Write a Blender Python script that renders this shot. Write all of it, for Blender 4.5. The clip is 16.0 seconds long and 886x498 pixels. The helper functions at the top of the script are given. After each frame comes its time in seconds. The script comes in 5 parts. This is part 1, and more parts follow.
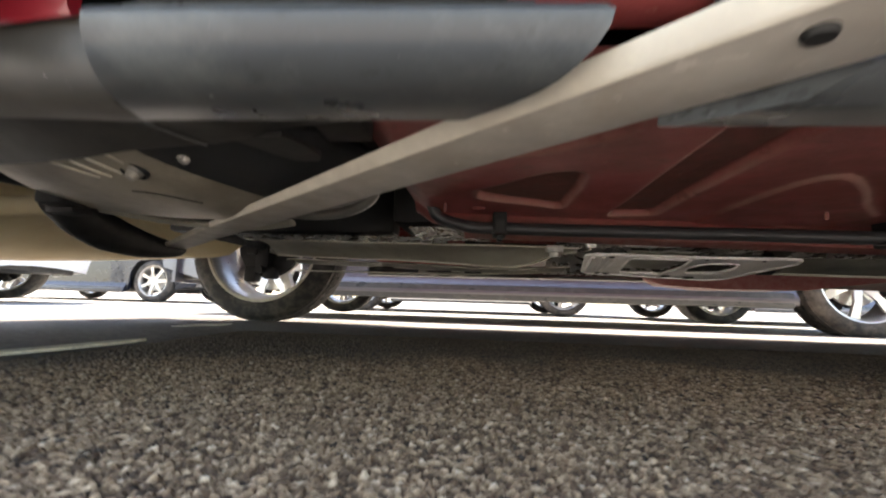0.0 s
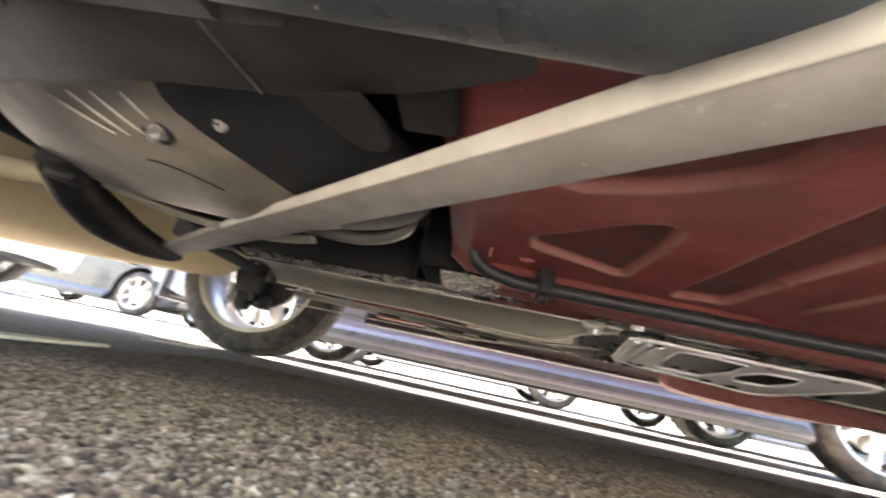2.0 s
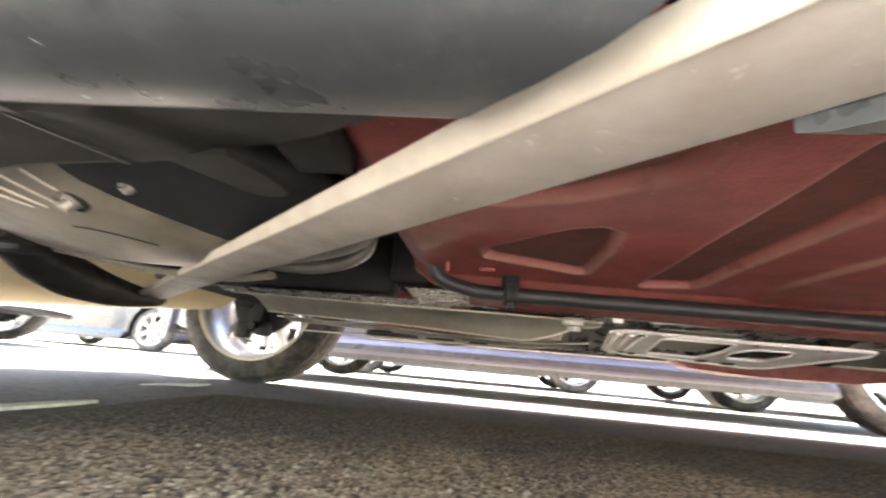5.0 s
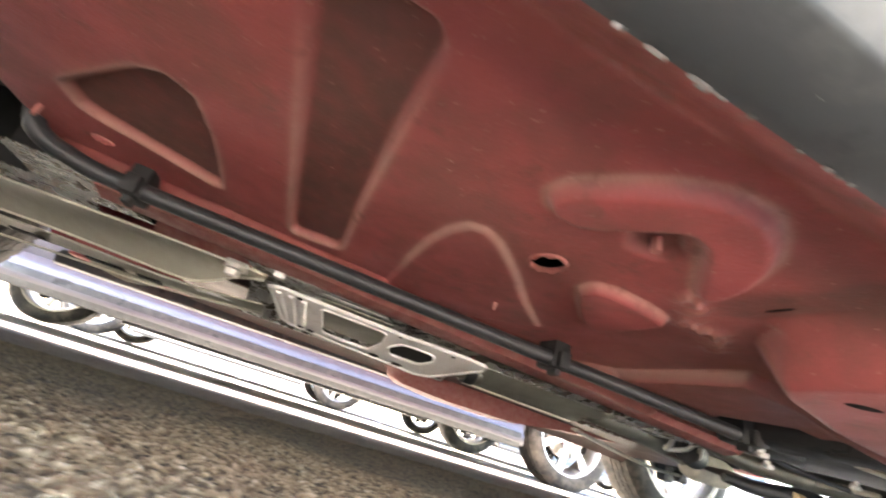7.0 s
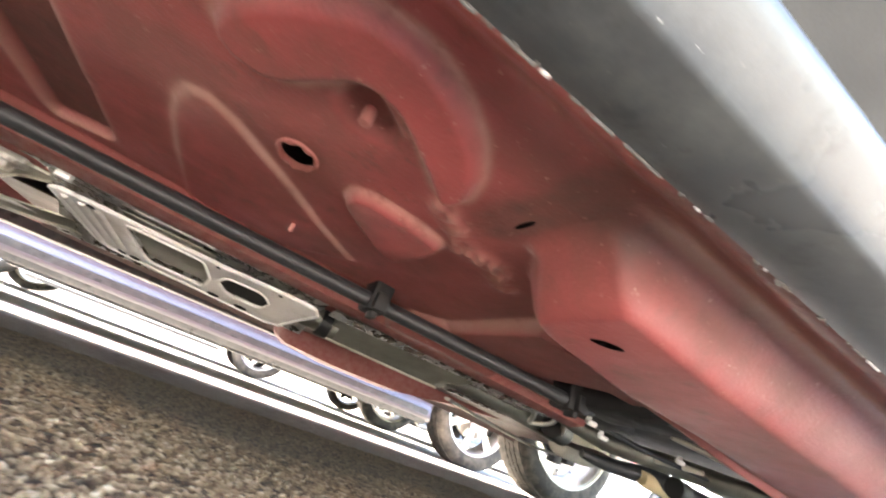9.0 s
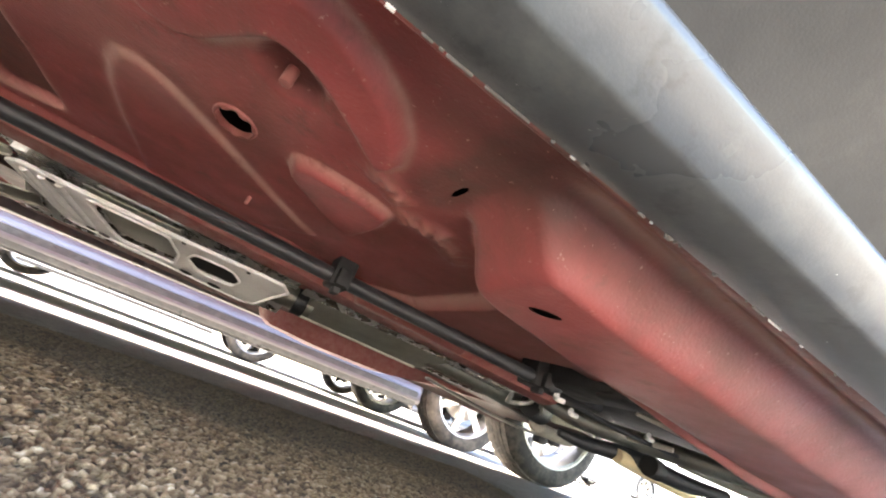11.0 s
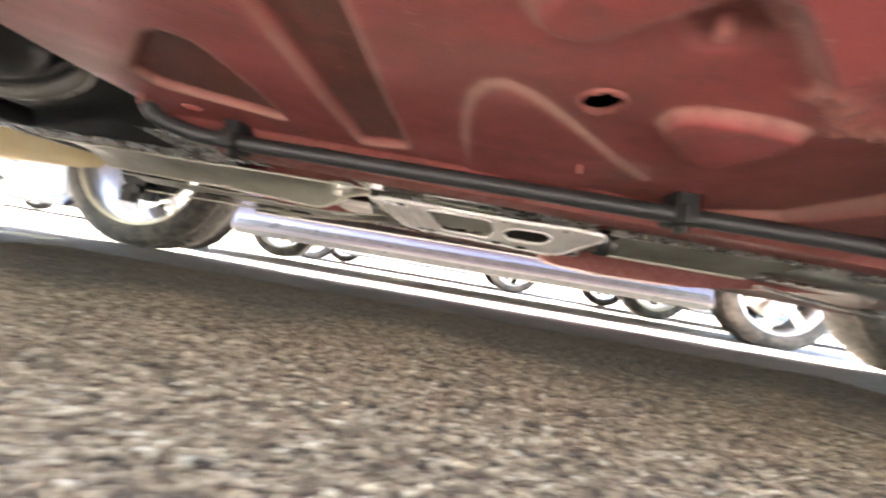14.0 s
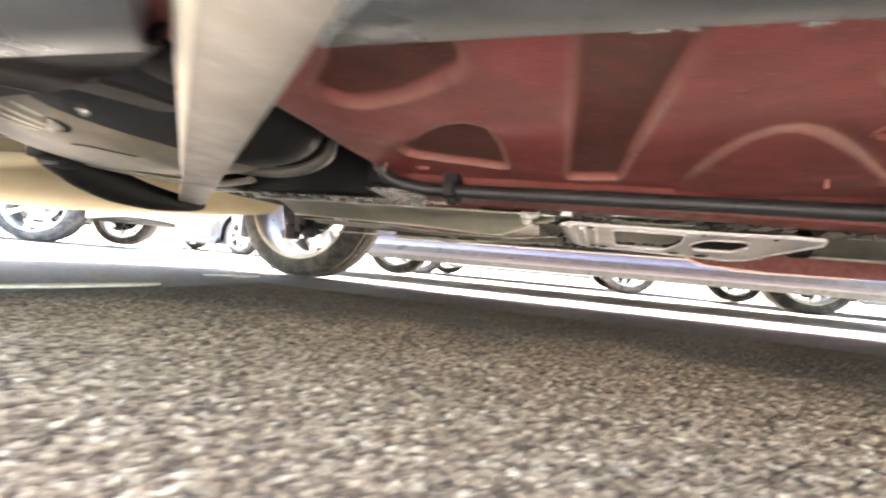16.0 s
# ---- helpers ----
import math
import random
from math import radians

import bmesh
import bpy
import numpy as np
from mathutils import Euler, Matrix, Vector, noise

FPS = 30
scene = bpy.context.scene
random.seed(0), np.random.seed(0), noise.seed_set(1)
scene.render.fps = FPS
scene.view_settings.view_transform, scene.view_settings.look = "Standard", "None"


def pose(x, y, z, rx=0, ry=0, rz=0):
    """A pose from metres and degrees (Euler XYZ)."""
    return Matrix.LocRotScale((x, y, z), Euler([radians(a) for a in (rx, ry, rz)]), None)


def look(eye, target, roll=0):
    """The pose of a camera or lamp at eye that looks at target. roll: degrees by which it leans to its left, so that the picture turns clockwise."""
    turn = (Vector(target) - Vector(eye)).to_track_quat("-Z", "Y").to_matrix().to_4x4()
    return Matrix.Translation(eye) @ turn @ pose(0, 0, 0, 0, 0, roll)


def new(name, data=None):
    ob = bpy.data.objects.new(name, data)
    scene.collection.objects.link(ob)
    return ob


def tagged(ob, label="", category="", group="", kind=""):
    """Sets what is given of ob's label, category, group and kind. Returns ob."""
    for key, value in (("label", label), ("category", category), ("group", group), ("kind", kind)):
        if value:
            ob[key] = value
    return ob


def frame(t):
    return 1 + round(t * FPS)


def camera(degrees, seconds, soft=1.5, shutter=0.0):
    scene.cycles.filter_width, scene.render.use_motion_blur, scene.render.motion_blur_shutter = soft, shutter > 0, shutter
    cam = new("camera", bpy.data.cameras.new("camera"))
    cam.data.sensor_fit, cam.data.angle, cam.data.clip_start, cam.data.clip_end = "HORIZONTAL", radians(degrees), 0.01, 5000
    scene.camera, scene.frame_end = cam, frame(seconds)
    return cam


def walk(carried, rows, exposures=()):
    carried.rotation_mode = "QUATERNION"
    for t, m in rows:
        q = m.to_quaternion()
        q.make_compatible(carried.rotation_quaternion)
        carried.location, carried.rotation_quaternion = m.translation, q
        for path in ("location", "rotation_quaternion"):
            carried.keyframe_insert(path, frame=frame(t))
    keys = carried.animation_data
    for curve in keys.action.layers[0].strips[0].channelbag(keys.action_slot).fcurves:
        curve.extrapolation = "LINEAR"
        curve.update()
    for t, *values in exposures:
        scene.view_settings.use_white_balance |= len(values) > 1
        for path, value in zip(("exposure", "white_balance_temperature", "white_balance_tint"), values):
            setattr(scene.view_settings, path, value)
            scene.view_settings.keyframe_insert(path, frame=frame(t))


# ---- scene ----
cam = camera(94.9, 16.0, soft=2.0, shutter=0.7)
PATH = [
    (0, (0.135, 0.069, 0.108), (-0.06, 2.044, 0.356), 1.7),
    (0.5, (0.116, 0.095, 0.074), (-0.044, 2.068, 0.365), 4.0),
    (1, (0.096, 0.111, 0.071), (-0.019, 2.06, 0.505), 7.5),
    (1.5, (0.076, 0.136, 0.078), (0.035, 2.049, 0.66), 10.9),
    (2, (0.067, 0.156, 0.083), (-0.141, 2.062, 0.653), 12.2),
    (2.5, (0.051, 0.134, 0.096), (-0.517, 2.002, 0.53), 10.2),
    (3, (0.061, 0.131, 0.119), (-0.737, 1.921, 0.516), 6.3),
    (3.2, (0.062, 0.131, 0.126), (-0.802, 1.879, 0.573), 4.7),
    (5.3, (0.146, 0.177, 0.124), (0.031, 2.089, 0.7), 6.4),
    (5.5, (0.154, 0.186, 0.11), (0.119, 2.09, 0.72), 7.7),
    (6, (0.23, 0.204, 0.081), (0.416, 2.083, 0.743), 12.0),
    (6.5, (0.318, 0.202, 0.073), (0.68, 2.014, 0.838), 16.1),
    (7, (0.393, 0.219, 0.083), (0.894, 1.991, 0.866), 17.7),
    (7.5, (0.458, 0.215, 0.078), (1.01, 1.962, 0.88), 19.0),
    (8, (0.491, 0.214, 0.09), (1.063, 1.955, 0.891), 20.5),
    (8.5, (0.54, 0.211, 0.094), (1.207, 1.921, 0.889), 20.5),
    (9, (0.593, 0.209, 0.096), (1.307, 1.903, 0.885), 21.3),
    (9.5, (0.633, 0.2, 0.096), (1.41, 1.876, 0.862), 21.6),
    (9.7, (0.642, 0.191, 0.095), (1.416, 1.87, 0.859), 21.8),
    (11.8, (0.617, 0.19, 0.114), (1.304, 1.948, 0.777), 18.9),
    (12, (0.596, 0.205, 0.12), (1.242, 1.989, 0.752), 17.9),
    (12.5, (0.604, 0.214, 0.125), (1.113, 2.083, 0.623), 16.0),
    (13, (0.58, 0.233, 0.128), (0.931, 2.168, 0.492), 13.7),
    (13.5, (0.578, 0.253, 0.123), (0.763, 2.229, 0.364), 11.3),
    (14, (0.499, 0.227, 0.109), (0.394, 2.222, 0.2), 9.5),
    (14.5, (0.401, 0.204, 0.127), (0.086, 2.178, 0.207), 8.1),
    (15, (0.392, 0.2, 0.131), (-0.036, 2.151, 0.22), 7.1),
    (15.5, (0.402, 0.189, 0.128), (-0.076, 2.129, 0.214), 6.1),
    (16, (0.334, 0.139, 0.117), (-0.209, 2.063, 0.183), 5.1),
]
EXPO = [(0.0, 2.62, 7550, 14), (0.6, 3.68, 7550, 14), (1.0, 3.66, 7550, 14), (1.5, 3.72, 7550, 14), (2.0, 3.76, 7550, 14), (2.5, 4.10, 7550, 14), (3.0, 4.22, 7550, 14), (5.3, 4.12, 7550, 14), (6.0, 4.25, 7550, 14), (7.0, 4.52, 7550, 14), (9.5, 4.50, 7550, 14), (12.0, 4.00, 7550, 14), (12.5, 4.04, 7550, 14), (13.0, 4.07, 7550, 14), (13.5, 4.27, 7550, 14), (14.0, 4.56, 7550, 14), (15.0, 4.42, 7550, 14), (16.0, 4.50, 7550, 14)]
walk(cam, [(t, look(eye, target, roll)) for t, eye, target, roll in PATH], EXPO)

# ---------- world, sun ----------
SUN = Vector((-0.50, 0.15, 0.85)).normalized()
world = bpy.data.worlds.new("sky")
scene.world = world
world.use_nodes = True
wt = world.node_tree
sky = wt.nodes.new("ShaderNodeTexSky")
sky.sky_type, sky.sun_disc = "NISHITA", False
sky.sun_elevation = math.asin(SUN.z)
sky.sun_rotation = math.atan2(SUN.x, SUN.y)
wt.nodes["Background"].inputs["Strength"].default_value = 0.15
wt.links.new(sky.outputs[0], wt.nodes["Background"].inputs["Color"])
sun = new("sun", bpy.data.lights.new("sun", "SUN"))
sun.data.energy, sun.data.angle, sun.data.color = 3.2, radians(0.6), (1.0, 0.95, 0.87)
sun.matrix_world = look((0, 0, 6), Vector((0, 0, 6)) - SUN)

CY = 1.075  # the car's centre line


# ---------- materials ----------
def material(name, color, rough=0.6, metal=0.0, coat=0.0):
    m = bpy.data.materials.new(name)
    m.use_nodes = True
    b = m.node_tree.nodes["Principled BSDF"]
    b.inputs["Base Color"].default_value = (*color, 1)
    b.inputs["Roughness"].default_value = rough
    b.inputs["Metallic"].default_value = metal
    b.inputs["Coat Weight"].default_value = coat
    return m


def worn(name, a, b, scale=30.0, rough=(0.4, 0.7), metal=0.0, bump=0.1, fine=400.0, dirt=None, dirt_scale=6.0, dirt_cut=(0.5, 0.7), coat=0.0, stretch=(1, 1, 1)):
    """A surface of two tones at two scales, with fine relief and, if given, blotches of dirt."""
    m = material(name, a, 0.5, metal, coat)
    t = m.node_tree
    bsdf = t.nodes["Principled BSDF"]
    co = t.nodes.new("ShaderNodeTexCoord")
    mp = t.nodes.new("ShaderNodeMapping")
    mp.inputs["Scale"].default_value = stretch
    t.links.new(co.outputs["Object"], mp.inputs["Vector"])

    def noise_node(s, detail=5.0, r=0.6):
        n = t.nodes.new("ShaderNodeTexNoise")
        n.inputs["Scale"].default_value, n.inputs["Detail"].default_value, n.inputs["Roughness"].default_value = s, detail, r
        t.links.new(mp.outputs["Vector"], n.inputs["Vector"])
        return n

    def mix(fac, c1, c2):
        x = t.nodes.new("ShaderNodeMix")
        x.data_type = "RGBA"
        t.links.new(fac, x.inputs["Factor"])
        for sock, c in ((x.inputs["A"], c1), (x.inputs["B"], c2)):
            if isinstance(c, tuple):
                sock.default_value = (*c, 1)
            else:
                t.links.new(c, sock)
        return x.outputs["Result"]

    def span(value, lo, hi, out=(0.0, 1.0)):
        r = t.nodes.new("ShaderNodeMapRange")
        t.links.new(value, r.inputs["Value"])
        r.inputs["From Min"].default_value, r.inputs["From Max"].default_value = lo, hi
        r.inputs["To Min"].default_value, r.inputs["To Max"].default_value = out
        return r.outputs["Result"]

    n1, n2 = noise_node(scale), noise_node(fine, 3.0)
    col = mix(span(n1.outputs["Fac"], 0.35, 0.65), a, b)
    if dirt:
        n3 = noise_node(dirt_scale, 8.0, 0.7)
        col = mix(span(n3.outputs["Fac"], *dirt_cut), col, dirt)
    t.links.new(col, bsdf.inputs["Base Color"])
    t.links.new(span(n1.outputs["Fac"], 0.3, 0.7, rough), bsdf.inputs["Roughness"])
    bp = t.nodes.new("ShaderNodeBump")
    bp.inputs["Strength"].default_value, bp.inputs["Distance"].default_value = bump, 0.002
    t.links.new(n2.outputs["Fac"], bp.inputs["Height"])
    t.links.new(bp.outputs["Normal"], bsdf.inputs["Normal"])
    return m


def painted_floor():
    """Red body paint of the underside. Values of the pressing add dust, and brown sealant and film that double as
    painted shade.
    """
    m = worn("red_underbody_paint", (0.40, 0.090, 0.088), (0.31, 0.068, 0.068), 14, (0.34, 0.48), bump=0.28, fine=300, dirt=(0.22, 0.084, 0.070), dirt_scale=7, dirt_cut=(0.48, 0.72))
    t = m.node_tree
    bsdf = t.nodes["Principled BSDF"]
    bsdf.inputs["Specular IOR Level"].default_value = 0.32
    for attr, colour, top in (("seal_shade", (0.105, 0.066, 0.052, 1), 0.82), ("film_shade", (0.20, 0.098, 0.080, 1), 0.85), ("dust", (0.52, 0.36, 0.29, 1), 0.8)):
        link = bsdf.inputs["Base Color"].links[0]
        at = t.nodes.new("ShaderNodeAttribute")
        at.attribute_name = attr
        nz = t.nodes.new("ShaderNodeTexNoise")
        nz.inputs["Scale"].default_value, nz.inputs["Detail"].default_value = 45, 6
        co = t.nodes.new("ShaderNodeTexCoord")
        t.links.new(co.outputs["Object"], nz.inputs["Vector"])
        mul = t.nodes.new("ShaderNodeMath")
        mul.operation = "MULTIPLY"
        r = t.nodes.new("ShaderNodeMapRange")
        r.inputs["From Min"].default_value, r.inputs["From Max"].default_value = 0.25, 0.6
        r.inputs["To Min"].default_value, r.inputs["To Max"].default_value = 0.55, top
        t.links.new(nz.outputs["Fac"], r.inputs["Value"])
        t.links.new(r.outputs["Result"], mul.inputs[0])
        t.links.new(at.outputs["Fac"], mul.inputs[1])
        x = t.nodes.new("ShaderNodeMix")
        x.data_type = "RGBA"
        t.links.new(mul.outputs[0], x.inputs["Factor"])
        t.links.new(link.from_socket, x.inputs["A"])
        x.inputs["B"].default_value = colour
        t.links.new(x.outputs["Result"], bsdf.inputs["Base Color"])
    return m


def asphalt(name, stones):
    """Open-grained asphalt. With stones: the colour of each stone comes from the mesh; else from a cell pattern of the same size."""
    m = material(name, (0.1, 0.1, 0.1), 0.85)
    t = m.node_tree
    bsdf = t.nodes["Principled BSDF"]
    co = t.nodes.new("ShaderNodeTexCoord")
    ramp = t.nodes.new("ShaderNodeValToRGB")
    e = ramp.color_ramp.elements
    e[0].position, e[0].color = 0.0, (0.03, 0.025, 0.02, 1)
    e[1].position, e[1].color = 1.0, (0.88, 0.70, 0.48, 1)
    for p, c in ((0.3, (0.185, 0.110, 0.060, 1)), (0.6, (0.55, 0.365, 0.205, 1)), (0.85, (0.77, 0.56, 0.35, 1))):
        k = e.new(p)
        k.color = c
    if not stones:  # paler and greyer outside the stones, so sunlit ground bounces more light
        for k, c in zip(e, ((0.10, 0.095, 0.085), (0.27, 0.25, 0.22), (0.42, 0.395, 0.35), (0.52, 0.49, 0.44), (0.62, 0.59, 0.53))):
            k.color = (*c, 1)
    if stones:
        at = t.nodes.new("ShaderNodeAttribute")
        at.attribute_name = "tone"
        t.links.new(at.outputs["Fac"], ramp.inputs["Fac"])
    else:
        v = t.nodes.new("ShaderNodeTexVoronoi")
        v.inputs["Scale"].default_value = 105
        t.links.new(co.outputs["Object"], v.inputs["Vector"])
        sep = t.nodes.new("ShaderNodeSeparateColor")
        t.links.new(v.outputs["Color"], sep.inputs[0])
        t.links.new(sep.outputs[0], ramp.inputs["Fac"])
    big = t.nodes.new("ShaderNodeTexNoise")
    big.inputs["Scale"].default_value, big.inputs["Detail"].default_value = 2.2, 6
    t.links.new(co.outputs["Object"], big.inputs["Vector"])
    r = t.nodes.new("ShaderNodeMapRange")
    r.inputs["From Min"].default_value, r.inputs["From Max"].default_value = 0.35, 0.7
    r.inputs["To Min"].default_value, r.inputs["To Max"].default_value = 0.0, 0.35
    t.links.new(big.outputs["Fac"], r.inputs["Value"])
    x = t.nodes.new("ShaderNodeMix")
    x.data_type = "RGBA"
    t.links.new(r.outputs["Result"], x.inputs["Factor"])
    t.links.new(ramp.outputs["Color"], x.inputs["A"])
    x.inputs["B"].default_value = (0.20, 0.128, 0.062, 1) if stones else (0.36, 0.34, 0.30, 1)
    # the car's shade painted as a dark, noisy band, wider towards the front
    shade_noise = t.nodes.new("ShaderNodeTexNoise")
    shade_noise.inputs["Scale"].default_value, shade_noise.inputs["Detail"].default_value = 3.5, 8
    t.links.new(co.outputs["Object"], shade_noise.inputs["Vector"])
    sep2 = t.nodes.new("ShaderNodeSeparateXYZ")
    t.links.new(co.outputs["Object"], sep2.inputs[0])

    def op(kind, a, b):
        n = t.nodes.new("ShaderNodeMath")
        n.operation = kind
        for sock, v in zip(n.inputs, (a, b)):
            if isinstance(v, float):
                sock.default_value = v
            else:
                t.links.new(v, sock)
        return n.outputs[0]

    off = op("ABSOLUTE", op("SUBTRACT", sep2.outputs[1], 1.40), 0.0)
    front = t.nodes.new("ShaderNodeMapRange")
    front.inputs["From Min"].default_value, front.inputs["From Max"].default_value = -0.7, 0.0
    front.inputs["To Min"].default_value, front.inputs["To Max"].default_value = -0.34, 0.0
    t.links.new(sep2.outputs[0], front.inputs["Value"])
    edge = op("ADD", op("ADD", off, front.outputs["Result"]), op("MULTIPLY", shade_noise.outputs["Fac"], 0.55))
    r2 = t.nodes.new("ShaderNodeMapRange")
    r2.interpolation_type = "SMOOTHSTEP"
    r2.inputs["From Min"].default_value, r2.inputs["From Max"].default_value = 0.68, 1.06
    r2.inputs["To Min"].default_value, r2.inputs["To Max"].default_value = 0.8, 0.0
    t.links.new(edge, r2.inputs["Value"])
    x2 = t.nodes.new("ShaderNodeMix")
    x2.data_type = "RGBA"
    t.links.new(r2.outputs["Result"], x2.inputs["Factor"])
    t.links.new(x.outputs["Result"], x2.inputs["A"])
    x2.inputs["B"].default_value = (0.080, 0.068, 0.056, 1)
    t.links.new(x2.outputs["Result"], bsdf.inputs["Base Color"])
    nz = t.nodes.new("ShaderNodeTexNoise")
    nz.inputs["Scale"].default_value, nz.inputs["Detail"].default_value = 700, 4
    t.links.new(co.outputs["Object"], nz.inputs["Vector"])
    bp = t.nodes.new("ShaderNodeBump")
    bp.inputs["Strength"].default_value, bp.inputs["Distance"].default_value = 0.5, 0.002
    t.links.new(nz.outputs["Fac"], bp.inputs["Height"])
    t.links.new(bp.outputs["Normal"], bsdf.inputs["Normal"])
    return m


def chips(m, colour, scale, cut, size=0.03, amount=1.0):
    """Scattered small specks and chips of another colour."""
    t = m.node_tree
    bsdf = t.nodes["Principled BSDF"]
    link = bsdf.inputs["Base Color"].links[0].from_socket
    co = t.nodes.new("ShaderNodeTexCoord")
    nz = t.nodes.new("ShaderNodeTexNoise")
    nz.inputs["Scale"].default_value, nz.inputs["Detail"].default_value, nz.inputs["Roughness"].default_value = scale, 6, 0.65
    t.links.new(co.outputs["Object"], nz.inputs["Vector"])
    r = t.nodes.new("ShaderNodeMapRange")
    r.inputs["From Min"].default_value, r.inputs["From Max"].default_value = cut, cut + size
    r.inputs["To Max"].default_value = amount
    t.links.new(nz.outputs["Fac"], r.inputs["Value"])
    x = t.nodes.new("ShaderNodeMix")
    x.data_type = "RGBA"
    t.links.new(r.outputs["Result"], x.inputs["Factor"])
    t.links.new(link, x.inputs["A"])
    x.inputs["B"].default_value = (*colour, 1)
    t.links.new(x.outputs["Result"], bsdf.inputs["Base Color"])
    return m


RED_FLOOR = chips(chips(painted_floor(), (0.20, 0.075, 0.062), 26, 0.57, 0.10, 0.75), (0.50, 0.27, 0.23), 190, 0.645, 0.04, 0.7)
RED_PAINT = worn("red_car_paint", (0.20, 0.010, 0.018), (0.17, 0.009, 0.015), 20, (0.25, 0.35), bump=0.02, coat=0.6)
SILL = worn("grey_sill_plastic", (0.061, 0.068, 0.073), (0.043, 0.048, 0.052), 10, (0.24, 0.40), bump=0.05, fine=900, dirt=(0.098, 0.107, 0.108), dirt_scale=20, dirt_cut=(0.48, 0.72))
LINER = worn("dark_liner_plastic", (0.021, 0.0205, 0.019), (0.015, 0.0145, 0.0135), 12, (0.56, 0.74), bump=0.07, fine=900, dirt=(0.042, 0.040, 0.035), dirt_scale=10, dirt_cut=(0.5, 0.8))
chips(SILL, (0.50, 0.50, 0.49), 110, 0.695, 0.02)
chips(SILL, (0.028, 0.031, 0.033), 45, 0.58, 0.08, 0.6)
chips(LINER, (0.12, 0.115, 0.105), 140, 0.70, 0.03)
CORNER = worn("faded_liner_plastic", (0.046, 0.043, 0.038), (0.032, 0.030, 0.027), 12, (0.45, 0.62), bump=0.08, fine=700, dirt=(0.10, 0.095, 0.083), dirt_scale=12, dirt_cut=(0.5, 0.75))
chips(CORNER, (0.42, 0.40, 0.37), 120, 0.70, 0.02)
BLACK = worn("black_rubber", (0.008, 0.0083, 0.0086), (0.013, 0.013, 0.013), 30, (0.5, 0.75), bump=0.1)
HOSE = worn("black_hose", (0.022, 0.024, 0.026), (0.034, 0.036, 0.038), 60, (0.35, 0.5), bump=0.05)
BAR = worn("bare_grey_bar", (0.45, 0.425, 0.375), (0.36, 0.335, 0.295), 22, (0.4, 0.6), bump=0.12, fine=180, dirt=(0.36, 0.32, 0.265), dirt_scale=24, dirt_cut=(0.48, 0.72))
chips(BAR, (0.62, 0.60, 0.54), 60, 0.62, 0.05, 0.6)
ALU = worn("aluminium_plate", (0.95, 0.93, 0.91), (0.90, 0.88, 0.86), 18, (0.30, 0.42), metal=0.15, bump=0.05, dirt=(0.62, 0.57, 0.52), dirt_scale=30, dirt_cut=(0.55, 0.8))
SHIELD = worn("heat_shield_metal", (0.38, 0.365, 0.295), (0.31, 0.295, 0.24), 9, (0.34, 0.5), metal=0.12, bump=0.1, dirt=(0.26, 0.235, 0.18), dirt_scale=16, dirt_cut=(0.48, 0.75))
CREAM = worn("cream_bare_edge", (0.64, 0.60, 0.50), (0.54, 0.50, 0.42), 30, (0.4, 0.6), bump=0.1, fine=300, dirt=(0.5, 0.46, 0.38), dirt_scale=20, dirt_cut=(0.5, 0.8))
EDGE = worn("bare_sheet_edge", (0.72, 0.69, 0.58), (0.6, 0.57, 0.47), 60, (0.35, 0.5), metal=0.3, bump=0.05)
FOIL = worn("embossed_foil", (0.82, 0.81, 0.78), (0.66, 0.65, 0.62), 40, (0.2, 0.34), metal=0.75, bump=0.05)
CAST = worn("dusty_cast_pan", (0.44, 0.40, 0.32), (0.20, 0.182, 0.146), 7, (0.34, 0.48), metal=0.3, bump=0.25, fine=220, dirt=(0.27, 0.235, 0.18), dirt_scale=12, dirt_cut=(0.45, 0.75))
LIP = worn("dull_grey_casting", (0.20, 0.196, 0.175), (0.13, 0.127, 0.115), 20, (0.35, 0.5), bump=0.1, dirt=(0.2, 0.19, 0.16), dirt_scale=25, dirt_cut=(0.5, 0.7))
STEEL = worn("dull_steel", (0.62, 0.60, 0.55), (0.48, 0.46, 0.42), 30, (0.25, 0.42), metal=0.6, bump=0.08)
FLAT = worn("silencer_skin", (0.30, 0.30, 0.24), (0.23, 0.23, 0.185), 12, (0.4, 0.55), metal=0.2, bump=0.08)
PIPE = worn("exhaust_steel", (0.24, 0.235, 0.20), (0.17, 0.165, 0.14), 12, (0.4, 0.55), metal=0.7, bump=0.08)
TYRE = worn("tyre_rubber", (0.018, 0.0175, 0.017), (0.032, 0.030, 0.028), 18, (0.6, 0.85), bump=0.15, dirt=(0.20, 0.175, 0.145), dirt_scale=9, dirt_cut=(0.45, 0.8))
RIM = worn("alloy_rim", (0.72, 0.70, 0.66), (0.6, 0.58, 0.54), 14, (0.25, 0.4), metal=0.8, bump=0.03)
SILVER = worn("silver_car_paint", (0.15, 0.148, 0.165), (0.13, 0.128, 0.145), 18, (0.28, 0.36), metal=0.3, bump=0.02, coat=0.6)
# dusty tan, raised to hold the warm bounce light as well
TAN = worn("tan_dusty_lit_plastic", (0.82, 0.66, 0.38), (0.74, 0.58, 0.33), 5, (0.5, 0.65), bump=0.1, dirt=(0.86, 0.75, 0.52), dirt_scale=4, dirt_cut=(0.45, 0.8))
WHITE = worn("white_car_paint", (0.8, 0.8, 0.79), (0.75, 0.75, 0.74), 18, (0.25, 0.35), bump=0.02, coat=0.6)
BLUE = worn("blue_car_paint", (0.006, 0.009, 0.018), (0.005, 0.007, 0.014), 18, (0.25, 0.35), bump=0.02, coat=0.6)
